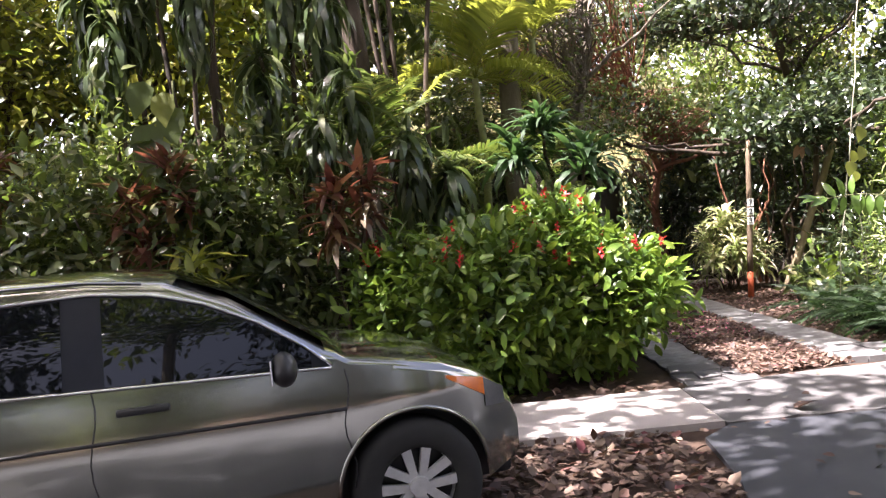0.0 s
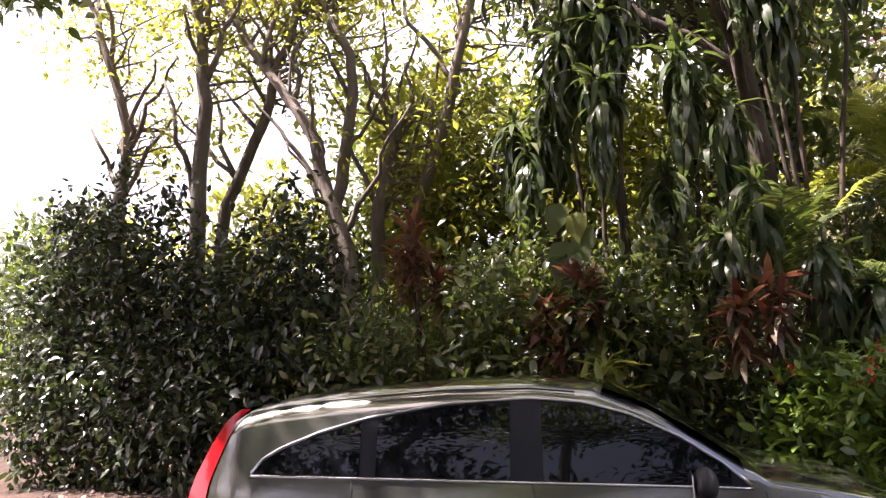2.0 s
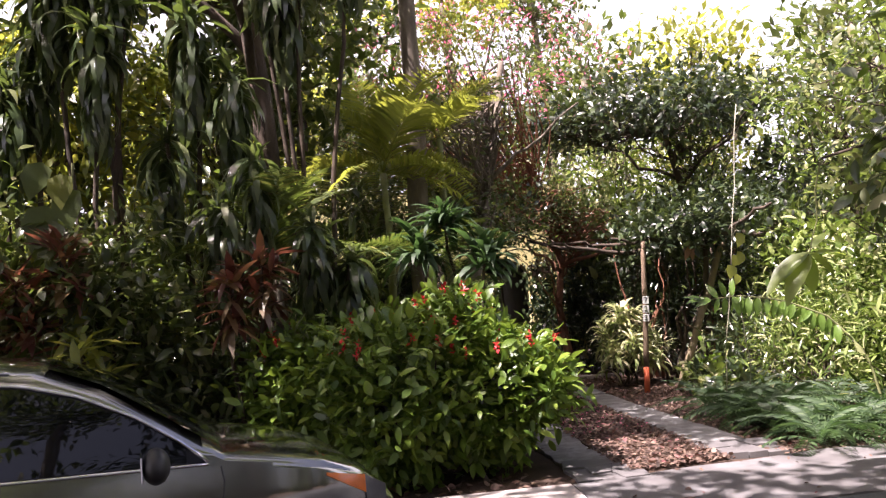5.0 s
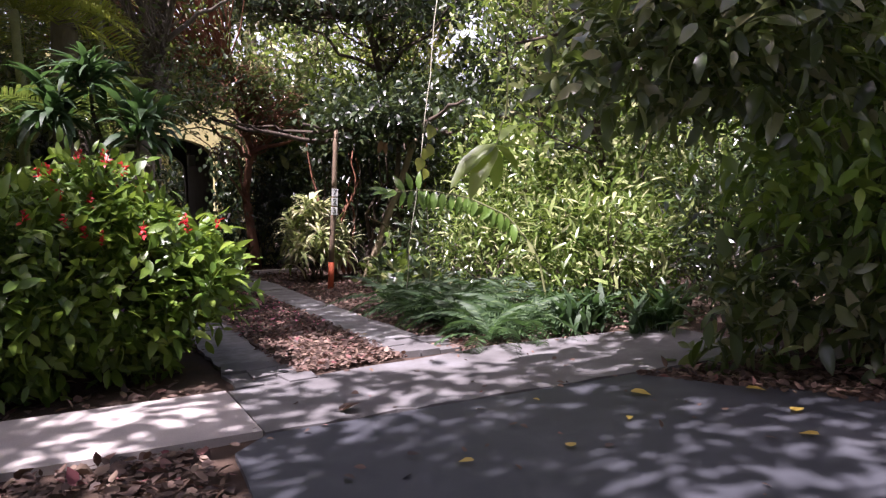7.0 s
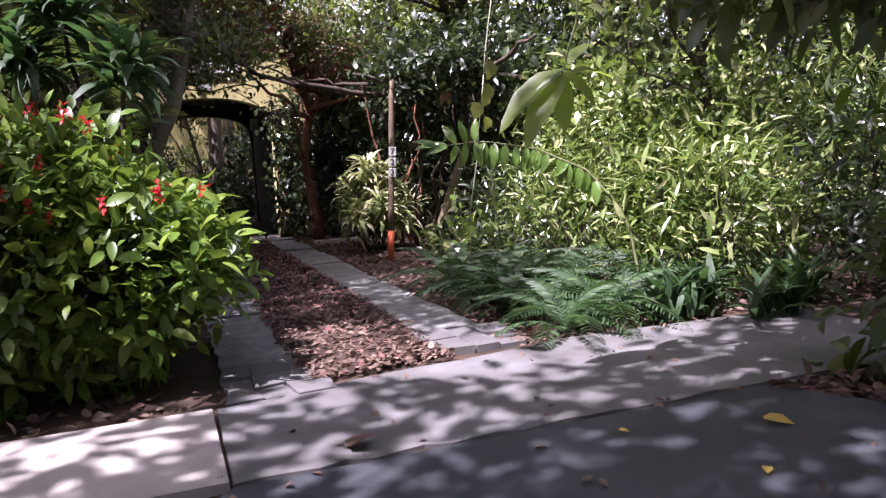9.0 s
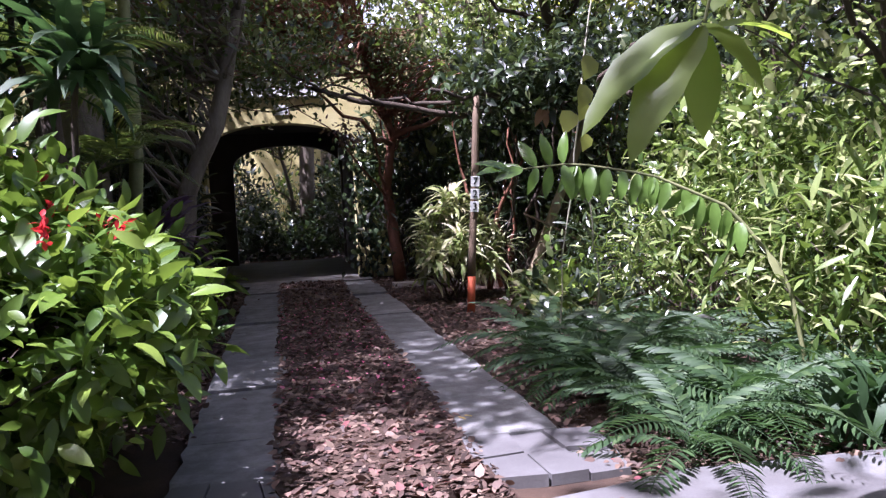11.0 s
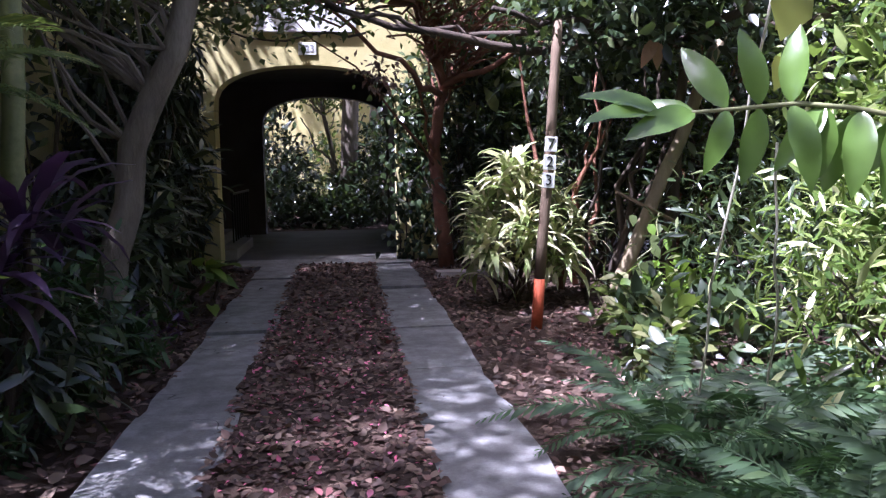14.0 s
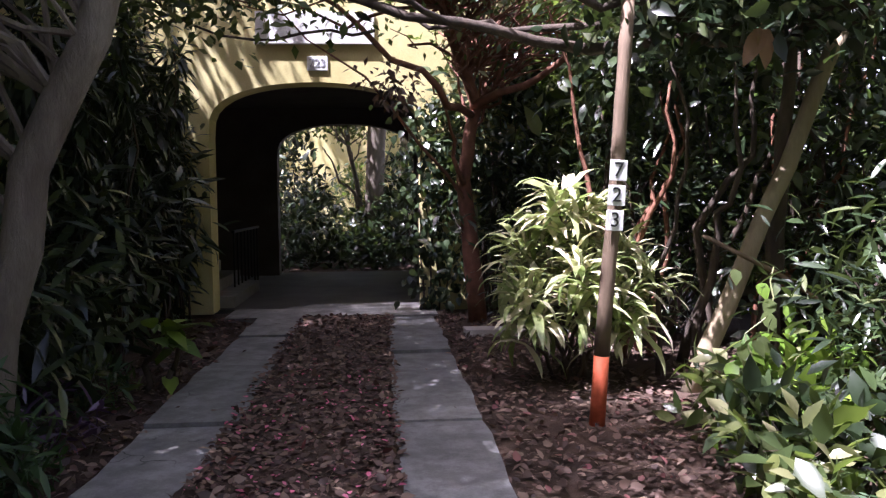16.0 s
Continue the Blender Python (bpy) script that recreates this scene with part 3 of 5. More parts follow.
DLO_X = [0.42, 0.48, 0.6, 0.85, 1.15, 1.6, 2.1, 2.4, 2.65, 2.9, 3.08, 3.22]
DLO_T = [1.15, 1.22, 1.285, 1.37, 1.44, 1.5, 1.51, 1.475, 1.4, 1.275, 1.15, 1.03]


def dlo_low(x):
    return 1.135 - 0.042 * (x - 0.42)


def side_patch(name, xa, xb, lo, hi, mat, parent, off, s=-1, n=24, m=7, slant=0.0, label=""):
    """A panel that lies on the body's side between two height lines."""
    b = bmesh.new()
    g = []
    for i in range(n + 1):
        x = xa + (xb - xa) * i / n
        zl, zh = lo(x), hi(x)
        col = []
        for k in range(m + 1):
            z = zl + (zh - zl) * k / m
            xx = x + slant * (z - 1.1)
            col.append(b.verts.new((xx, s * (car_y(xx, z) + off), z)))
        g.append(col)
    for i in range(n):
        for k in range(m):
            q = (g[i][k], g[i + 1][k], g[i + 1][k + 1], g[i][k + 1])
            b.faces.new(q if s < 0 else q[::-1])
    return part(name, b, mat, parent, label, smooth=True)


def side_line(name, pts, r, mat, parent, off=0.004, s=-1, sides=6, label=""):
    p = [(x, s * (car_y(x, z) + off), z) for x, z in pts]
    v, f = tube_arrays(p, [r] * len(p), sides)
    return obj(name, mesh_of(name, [(v, f)]), mat, parent, label, smooth=True)


def wheel(parent, x, y, s):
    e_t = bmesh.new()
    prof = [(0.2, -0.095), (0.225, -0.112), (0.29, -0.118), (0.33, -0.1), (WR, -0.07), (WR, 0.07), (0.33, 0.1), (0.29, 0.118), (0.22, 0.11), (0.2, 0.09)]
    n = 36
    ring = [[e_t.verts.new((x + r * math.cos(2 * math.pi * k / n), y + d, WR + r * math.sin(2 * math.pi * k / n))) for r, d in prof] for k in range(n)]
    for k in range(n):
        for j in range(len(prof)):
            j2 = (j + 1) % len(prof)
            e_t.faces.new((ring[k][j], ring[(k + 1) % n][j], ring[(k + 1) % n][j2], ring[k][j2]))
    bmesh.ops.recalc_face_normals(e_t, faces=e_t.faces)
    w = part("wheel", e_t, M_RUBBER, parent, "black rubber tyre on an alloy wheel", smooth=True)
    b = bmesh.new()
    for k in range(n):
        a0, a1 = 2 * math.pi * k / n, 2 * math.pi * (k + 1) / n
        for (r0, d0), (r1, d1) in (((0.222, 0.1), (0.205, 0.09)), ((0.205, 0.09), (0.195, 0.02))):
            b.faces.new([b.verts.new((x + r * math.cos(a), y + s * d, WR + r * math.sin(a))) for r, d, a in ((r0, d0, a0), (r0, d0, a1), (r1, d1, a1), (r1, d1, a0))])
    for k in range(5):
        for off in (-0.16, 0.16):
            a = 2 * math.pi * k / 5 + math.pi / 2
            u = Vector((math.cos(a), 0, math.sin(a)))
            t = Vector((-math.sin(a), 0, math.cos(a)))
            c = Vector((x, y, WR))
            q = []
            for r, wd, d in ((0.04, 0.02, 0.085), (0.205, 0.027, 0.094)):
                for sg in (-1, 1):
                    q.append((c + u * r + t * (off * r * 1.35 + (0.012 if off > 0 else -0.012) + sg * wd) + Vector((0, s * d, 0))))
            lo = [v - Vector((0, s * 0.03, 0)) for v in q]
            V = [b.verts.new(v) for v in q + lo]
            for f in ((0, 1, 3, 2), (4, 6, 7, 5), (0, 4, 5, 1), (2, 3, 7, 6), (0, 2, 6, 4), (1, 5, 7, 3)):
                b.faces.new([V[i] for i in f])
    r = bmesh.ops.create_cone(b, cap_ends=True, segments=16, radius1=0.06, radius2=0.05, depth=0.05)
    bmesh.ops.rotate(b, verts=r["verts"], cent=(0, 0, 0), matrix=Matrix.Rotation(math.pi / 2, 3, "X"))
    bmesh.ops.translate(b, verts=r["verts"], vec=(x, y + s * 0.08, WR))
    bmesh.ops.recalc_face_normals(b, faces=b.faces)
    part("rim", b, M_ALLOY, w, "silver five-spoke alloy rim")
    bd = bmesh.new()
    r = bmesh.ops.create_cone(bd, cap_ends=True, segments=24, radius1=0.195, radius2=0.195, depth=0.04)
    bmesh.ops.rotate(bd, verts=r["verts"], cent=(0, 0, 0), matrix=Matrix.Rotation(math.pi / 2, 3, "X"))
    bmesh.ops.translate(bd, verts=r["verts"], vec=(x, y, WR))
    part("brake_disc", bd, M_BLACK, w)


def build_car(m):
    e = empty("car", (0, 0, 0), "bronze-grey compact sports utility car parked on the verge", "car")
    car_body(e)
    top = lambda x: float(np.interp(x, DLO_X, DLO_T))
    for s in (-1, 1):
        side_patch("window_surround", 0.42, 3.22, dlo_low, top, M_GLOSSBLACK, e, 0.004, s)
        side_patch("window", 0.46, 1.1, lambda x: dlo_low(x) + 0.012, lambda x: top(x) - 0.014, M_GLASS, e, 0.009, s, label="dark tinted rear quarter window")
        side_patch("window", 1.2, 1.98, lambda x: dlo_low(x) + 0.012, lambda x: top(x) - 0.014, M_GLASS, e, 0.009, s, label="dark tinted rear door window")
        side_patch("window", 2.16, 3.12, lambda x: dlo_low(x) + 0.012, lambda x: max(top(x) - 0.014, dlo_low(x) + 0.02), M_GLASS, e, 0.009, s, label="front door window reflecting trees")
        xs = np.linspace(0.42, 3.22, 44)
        side_line("trim", [(x, top(x)) for x in xs], 0.011, M_CHROME, e, 0.006, s, label="bright chrome strip over the windows")
        side_line("trim", [(x, dlo_low(x)) for x in xs], 0.009, M_CHROME, e, 0.006, s, label="bright chrome strip along the sills")
        side_line("moulding", [(x, 0.845 - 0.012 * x) for x in np.linspace(0.1, 3.27, 40)], 0.01, M_BLACK, e, 0.002, s)
        for xd, za, zb in ((1.04, 0.62, 1.1), (2.09, 0.32, 1.06), (3.27, 0.4, 1.0)):
            side_line("door_seam", [(xd + 0.02 * math.sin(k), za + (zb - za) * k / 9) for k in range(10)], 0.004, M_BLACK, e, 0.0, s)
        for xh in (1.16, 2.2):
            b = box_bm(xh, xh + 0.24, -0.02, 0.02, 0.93, 0.965, 0.012)
            h = part("door_handle", b, M_BLACK, e, "dark door handle", smooth=True)
            h.location = (0, s * (car_y(xh, 0.95) + 0.012), 0)
        side_line("roof_rail", [(x, car_top(x) - 0.055) for x in np.linspace(0.35, 2.35, 24)], 0.006, M_BLACK, e, 0.0, s)
        bm_ = bmesh.new()
        bmesh.ops.create_uvsphere(bm_, u_segments=16, v_segments=10, radius=0.5)
        for v in bm_.verts:
            v.co = Vector((v.co.x * 0.13, v.co.y * 0.24, v.co.z * 0.17))
        mr = part("mirror", bm_, M_BLACK, e, "dark door mirror", smooth=True)
        mr.location = (2.98, s * (car_y(2.98, 1.05) + 0.13), 1.06)
        part("mirror_glass", box_bm(-0.066, -0.058, -0.085, 0.085, -0.06, 0.06, 0.003), M_CHROME, mr)
        part("mirror_arm", box_bm(-0.03, 0.05, -0.16 if s > 0 else 0.08, -0.08 if s > 0 else 0.16, -0.07, -0.03, 0.01), M_BLACK, mr)
        # lamps
        xr = lambda z: float(np.interp(z, [0.78, 0.95, 1.12, 1.32, 1.46, 1.535], [-0.13, -0.1, -0.03, 0.09, 0.18, 0.3]))
        b = bmesh.new()
        g = []
        for k in range(19):
            z = 0.76 + 0.76 * k / 18
            wd = 0.2 - 0.13 * k / 18
            x0 = xr(z) + 0.015
            g.append([b.verts.new((x0 + wd * j / 3, s * (car_y(x0 + wd * j / 3, z) + 0.008), z)) for j in range(4)])
        for k in range(18):
            for j in range(3):
                b.faces.new((g[k][j], g[k][j + 1], g[k + 1][j + 1], g[k + 1][j]))
        part("tail_lamp", b, M_TAIL, e, "tall red tail lamp", smooth=True)
        side_patch("indicator", 3.8, 4.02, lambda x: 0.875 - 0.6 * (x - 3.8), lambda x: 0.89 - 0.24 * (x - 3.8), M_AMBER, e, 0.006, s, 8, 3, label="amber front indicator")
        side_patch("headlamp", 4.02, 4.15, lambda x: 0.68 - 0.1 * (x - 4.02), lambda x: 0.835 - 0.6 * (x - 4.02), M_CLEAR, e, 0.006, s, 6, 3)
        for xa in (AXR, AXF):
            wheel(e, xa, s * 0.79, s)
        ws = lambda a: [(a + 0.41 * math.cos(t), WR + 0.41 * math.sin(t)) for t in np.linspace(0.05, math.pi - 0.05, 24)]
        for xa in (AXR, AXF):
            side_line("arch_lip", ws(xa), 0.012, M_BLACK if xa == AXR else M_PAINT, e, -0.002, s)
    part("underbody", box_bm(0.25, 4.2, -0.62, 0.62, 0.24, 0.7, 0.05), M_BLACK, e)
    for nm, xa, xb, off in (("rear_window", 0.1, 0.28, 0), ("windscreen", 2.5, 3.22, 0)):
        b = bmesh.new()
        g = []
        for i in range(13):
            x = xa + (xb - xa) * i / 12
            zt = car_top(x) + 0.006
            w = car_y(x, zt - 0.08) - 0.09
            g.append([b.verts.new((x, w * (j / 6 - 1), zt - 0.012 * (j / 6 - 1) ** 4)) for j in range(13)])
        for i in range(12):
            for j in range(12):
                b.faces.new((g[i][j], g[i + 1][j], g[i + 1][j + 1], g[i][j + 1]))
        part(nm, b, M_GLASS, e, smooth=True)
    v, f = tube_arrays([(0.55, 0, 1.6), (0.42, 0, 1.72), (0.2, 0, 1.9)], [0.006, 0.004, 0.002], 6)
    obj("antenna", mesh_of("antenna", [(v, f)]), M_BLACK, e)
    e.matrix_world = m


build_car(pose(-5.86, -1.95, 0.0, 0, 0, 16.0))
# ---- planting ----
def pinnate(name, length, n, leaf, kind, arch=0.5, width_fall=1.2, v_up=0.35, mat=None, stem_r=0.012):
    """A frond mesh: a stalk along y that arches over, with leaflets on both sides."""
    t = np.linspace(0, 1, 14)
    P = np.stack([np.zeros(14), length * (t - 0.12 * t ** 2 * arch), length * (0.55 * t - (0.55 + arch) * t ** 2.1) * arch], 1)
    v, f = tube_arrays(P, np.linspace(stem_r, stem_r * 0.3, 14), 4)
    ch = [(v, f, len(v), 1)]
    tt = np.linspace(0.1, 0.99, n)
    C = np.stack([np.interp(tt, t, P[:, i]) for i in range(3)], 1)
    T = np.gradient(C, axis=0)
    T /= np.linalg.norm(T, axis=1)[:, None]
    sz = leaf * (np.sin(np.pi * (tt * 0.86 + 0.1)) ** 0.7)
    for s in (-1, 1):
        D = T * 0.55 + np.array([s, 0, 0.0]) + np.array([0, 0, v_up]) + rng.normal(0, 0.07, (n, 3))
        ch.append(leaf_chunk(C, D, sz, kind, roll=0.12))
    return leaf_mesh(name, ch)


def place_fronds(parent, meshes, mat, n, at=(0, 0, 0), tilt=(5, 40), scale=(0.8, 1.15), az=(0, 360), name="frond"):
    for i in range(n):
        o = new(name, meshes[i % len(meshes)])
        if not o.data.materials:
            o.data.materials.append(mat)
        o.parent = parent
        s = rnd.uniform(*scale)
        a = az[0] + (az[1] - az[0]) * (i + rnd.uniform(-0.3, 0.3)) / n
        o.matrix_local = pose(*at) @ pose(0, 0, 0, 0, 0, a) @ pose(0, 0, 0, rnd.uniform(*tilt), rnd.uniform(-15, 15), 0) @ Matrix.Diagonal((s, s, s, 1))


def palm(name, base, top, r, n, meshes, mat, label, bark, group="", tilt=(10, 75), scale=(0.8, 1.1), az=(0, 360)):
    e = empty(name, base, label, "palm", group)
    t = np.array(top, float) - base
    v, f = tube_arrays(wander((0, 0, -0.05), t, 10, 0.04), np.linspace(r * 1.2, r * 0.8, 10), 10)
    obj("trunk", mesh_of("trunk", [(v, f)]), bark, e, smooth=True)
    place_fronds(e, meshes, mat, n, tuple(t), tilt, scale, az)
    return e


def rosette(c, n, length, out=1.0, z=0.2, spread=0.05, kind="strap"):
    """Strap leaves round a point: z above 0 stands up, below 0 hangs."""
    a = rng.uniform(0, 2 * np.pi, n)
    zz = z + rng.normal(0, 0.5, n)
    D = np.stack([np.cos(a) * out, np.sin(a) * out, zz], 1)
    P = np.asarray(c) + rng.normal(0, spread, (n, 3))
    return leaf_chunk(P, D, length * rng.uniform(0.7, 1.15, n), kind, roll=0.15)


def cane_plant(name, base, canes, mat, label, leaf=0.6, per=26, hang=-0.9, bark=None, r=0.025, group="", tiers=3, gap=0.28, out=0.8, category="plant", kind="strap"):
    """Canes with tiers of strap leaves at their heads."""
    e = empty(name, base, label, category, group)
    for c in canes:
        c = np.asarray(c, float) - base
        v, f = tube_arrays(wander((rng.normal(0, 0.08), rng.normal(0, 0.08), -0.02), c, 9, 0.06), np.linspace(r * 1.2, r * 0.7, 9), 7)
        cane = obj("cane", mesh_of("cane", [(v, f)]), bark or M_DARKBARK, e, smooth=True)
        ch = []
        for k in range(tiers):
            ch.append(rosette(c - np.array([0, 0, gap * k]), per, leaf * (1 - 0.05 * k), out, 0.35 if k == 0 and hang > -0.5 else hang * (0.35 + 0.5 * k), 0.06, kind))
        ch.append(rosette(c, per // 2, leaf * 0.6, 0.6, 0.9, 0.03, kind))
        obj("leaf_head", leaf_mesh("leaf_head", ch), mat, cane)
    return e


def tree(name, base, trunk, r0, limbs, crowns, mat, bark, label, kind="ovate", size=0.12, per=8, spread=0.14, group="", droop=0.0, twigs=24, sides=9):
    """A tree: trunk through the given points, limbs from its upper part, a leafy crown with gaps."""
    e = empty(name, base, label, "tree", group)
    base = np.asarray(base, float)
    tp = np.concatenate([wander(a, b, 5, 0.05)[:-1] for a, b in zip(trunk, trunk[1:])] + [np.array([trunk[-1]], float)]) - base
    tp[0][2] -= 0.05
    v, f = tube_arrays(tp, np.linspace(r0 * 1.15, r0 * 0.5, len(tp)), sides)
    obj("trunk", mesh_of("trunk", [(v, f)]), bark, e, smooth=True)
    for a, b_, r in limbs:
        p = wander(np.asarray(a) - base, np.asarray(b_) - base, 9, 0.12)
        v, f = tube_arrays(p, np.linspace(r, r * 0.3, 9), 7)
        obj("limb", mesh_of("limb", [(v, f)]), bark, e, smooth=True)
    ch, tw = [], []
    for c, rad, n in crowns:
        pts, outs = clumps(np.asarray(c, float) - base, rad, n, 0.25)
        ch.append(foliage_chunk(pts, outs, per, size, spread, kind, droop))
        for i in rng.choice(n, min(twigs, n), replace=False):
            q = pts[i % len(pts)]
            k = np.argmin(np.linalg.norm(tp - q - np.array([0, 0, -0.5]) + rng.normal(0, 0.4, 3), axis=1))
            tw.append(tube_arrays(wander(tp[k], q, 7, 0.16), np.linspace(r0 * 0.18 + 0.006, 0.004, 7), 5))
    if crowns:
        tagged(obj("twiggery", mesh_of("twiggery", tw), bark, e), kind="stuff")
        obj("crown", leaf_mesh("crown", ch), mat, e)
    return e


FROND_PALM = [pinnate("palm_frond", 2.3, 50, 0.6, "blade", 0.55, v_up=0.2) for _ in range(3)]
FROND_ARECA = [pinnate("areca_frond", 1.7, 40, 0.55, "blade", 0.5, v_up=0.45) for _ in range(3)]
FROND_FERN = [pinnate("fern_frond", 0.8, 24, 0.13, "lance", 0.7, v_up=0.0, stem_r=0.004) for _ in range(4)]
for m_ in FROND_PALM:
    m_.materials.append(L_PALM)
for m_ in FROND_ARECA:
    m_.materials.append(L_YELLOW)
for m_ in FROND_FERN:
    m_.materials.append(L_FERN)

# flowering shrub beside the drive
bush = shrub("flowering_shrub", (-1.35, 2.35, 0), (-1.3, 2.35, 0.85), (1.66, 0.97, 0.86), 1350, 10, 0.132, L_BUSH, "mid",
             label="rounded bright green shrub dotted with red flower spikes", low=-0.9, stems=26, shell=0.7, up=0.15)
bush_top = clumps((0.1, -0.1, 0.9), (1.5, 0.85, 0.78), 400, 0.95, 0.35)[0]
for p in bush_top[:48] * np.array([1.04, 1.04, 1.0]) + np.array([0, 0, 0.06]):
    n = 12
    P = p + rng.normal(0, 0.009, (n, 3)) + np.stack([np.zeros(n), np.zeros(n), np.linspace(0, 0.1, n)], 1)
    obj("flower_spike", leaf_mesh("flower_spike", [leaf_chunk(P, unit(n) + [0, 0, 0.6], 0.05, "ovate")]), L_FLOWER, bush, "small red flower spike")

# dark hedge along the pavement, behind the car; shade coloured into the left leaves
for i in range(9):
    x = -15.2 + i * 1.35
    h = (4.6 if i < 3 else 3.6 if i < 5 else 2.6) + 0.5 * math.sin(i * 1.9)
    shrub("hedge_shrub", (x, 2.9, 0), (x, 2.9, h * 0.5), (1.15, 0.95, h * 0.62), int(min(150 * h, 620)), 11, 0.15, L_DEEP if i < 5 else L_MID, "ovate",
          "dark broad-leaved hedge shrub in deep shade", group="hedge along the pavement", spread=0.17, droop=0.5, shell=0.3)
for i in range(4):
    x = -5.6 + i * 1.15
    shrub("understorey_shrub", (x, 3.0, 0), (x, 2.9, 0.75), (0.9, 0.7, 0.85), 150, 8, 0.22, L_CANE, "lance",
          "low dark shade plant under the taller canes", group="understorey", spread=0.16, droop=0.5)

# crotons, cordylines
for b_, tops, lb in (((-7.3, 3.0, 0), [(-7.5, 2.9, 3.2), (-7.0, 2.8, 2.9), (-7.3, 2.7, 3.5)], "bronze-red croton catching the sun"),
                     ((-5.1, 2.6, 0), [(-5.3, 2.4, 2.3), (-4.8, 2.3, 2.6), (-5.1, 2.3, 1.8)], "red and orange croton with drooping leaves"),
                     ((-3.05, 2.4, 0), [(-3.1, 2.2, 2.15), (-2.8, 2.25, 2.3)], "dark red cordyline with a yellow-green heart")):
    cane_plant("croton", b_, tops, L_RED, lb, 0.42, 22, -0.2, tiers=3, gap=0.2, category="shrub", kind="lance")
cane_plant("yellow_croton", (-4.6, 2.1, 0), [(-4.5, 1.9, 1.6), (-4.75, 1.85, 1.35), (-4.3, 1.9, 1.25)], L_YELLOW, "yellow-green croton hanging over the pavement", 0.4, 24, -0.7, category="shrub", kind="lance")

# tall canes hung with dark strap leaves
for b_, tops, lf in (((-4.5, 3.5, 0), [(-4.9, 3.3, 6.9), (-4.55, 3.2, 6.1), (-4.65, 3.1, 5.2), (-5.15, 3.2, 6.0), (-4.35, 3.4, 6.9)], 0.62), ((-3.5, 3.7, 0), [(-3.65, 3.3, 5.35), (-3.2, 3.5, 4.7), (-3.95, 3.3, 3.9)], 0.6),
                     ((-5.6, 3.6, 0), [(-5.75, 3.3, 4.55), (-5.4, 3.4, 5.3), (-6.0, 3.5, 5.0)], 0.55), ((-2.5, 4.4, 0), [(-2.3, 4.0, 7.3), (-1.7, 4.0, 7.1), (-2.9, 4.1, 7.0), (-2.6, 4.2, 6.2)], 0.65),
                     ((-2.5, 3.1, 0), [(-2.3, 2.8, 2.7), (-1.9, 2.9, 2.3)], 0.5), ((-3.0, 3.0, 0), [(-2.9, 2.9, 3.5), (-3.3, 2.8, 3.0)], 0.5)):
    cane_plant("dracaena", b_, tops, L_CANE, "tall dracaena cane hung with dark strap leaves", lf, 34, -1.3, tiers=5, gap=0.24, group="tall dracaenas", r=0.035, out=0.62)
# hanging broad philodendron leaves
phil = empty("philodendron", (-5.0, 2.9, 0), "climbing philodendron with very large hanging leaves", "plant")
v, f = tube_arrays(wander((0, 0, 0), (0.2, -0.2, 3.6), 12, 0.12), np.linspace(0.03, 0.015, 12), 6)
obj("stem", mesh_of("stem", [(v, f)]), M_STEM, phil)
for i in range(18):
    z = 0.9 + 0.16 * i
    a = rnd.uniform(-2.6, -0.5)
    P = np.array([[0.1 + 0.25 * math.cos(a), -0.1 + 0.25 * math.sin(a), z]])
    obj("large_leaf", leaf_mesh("large_leaf", [leaf_chunk(P, [[math.cos(a) * 0.4, math.sin(a) * 0.3, -1.0]], rnd.uniform(0.4, 0.62), "round", [[0, -1, 0.3]], 0.2)]), L_MID if i % 4 else L_YELLOW, phil)

# palms behind the shrub
palm("feather_palm", (-2.75, 3.6, 0), (-2.8, 3.6, 2.3), 0.07, 11, FROND_PALM, L_PALM, "feather palm with arching green fronds", M_BARK, tilt=(15, 70), scale=(0.55, 0.8))
palm("areca_palm", (-1.35, 5.1, 0), (-1.4, 5.0, 3.7), 0.06, 15, FROND_ARECA, L_YELLOW, "sunlit yellow-green areca palm", M_STEM, tilt=(-10, 62), scale=(0.75, 1.1))
palm("areca_palm", (-0.5, 5.6, 0), (-0.5, 5.6, 4.3), 0.06, 10, FROND_ARECA, L_YELLOW, "sunlit yellow-green areca palm", M_STEM, tilt=(-10, 60), scale=(0.7, 1.0))
palm("fan_palm", (-0.75, 4.2, 0), (-0.8, 4.1, 2.3), 0.08, 12, FROND_PALM, L_DEEP, "blue-green palm with drooping fronds", M_DARKBARK, tilt=(-10, 45), scale=(0.4, 0.6))
palm("royal_palm", (-0.9, 5.6, 0), (-0.85, 5.4, 6.6), 0.16, 12, FROND_PALM, L_PALM, "tall palm with a thick pale trunk", M_BARK, tilt=(10, 60), scale=(0.8, 1.0))
cane_plant("spiky_dracaena", (-0.7, 3.5, 0), [(-0.75, 3.25, 2.75), (-0.35, 3.0, 2.25), (-1.1, 3.2, 2.4)], L_FERN, "spiky narrow-leaved dracaena heads", 0.5, 40, 0.1, tiers=2, gap=0.08, out=1.0)

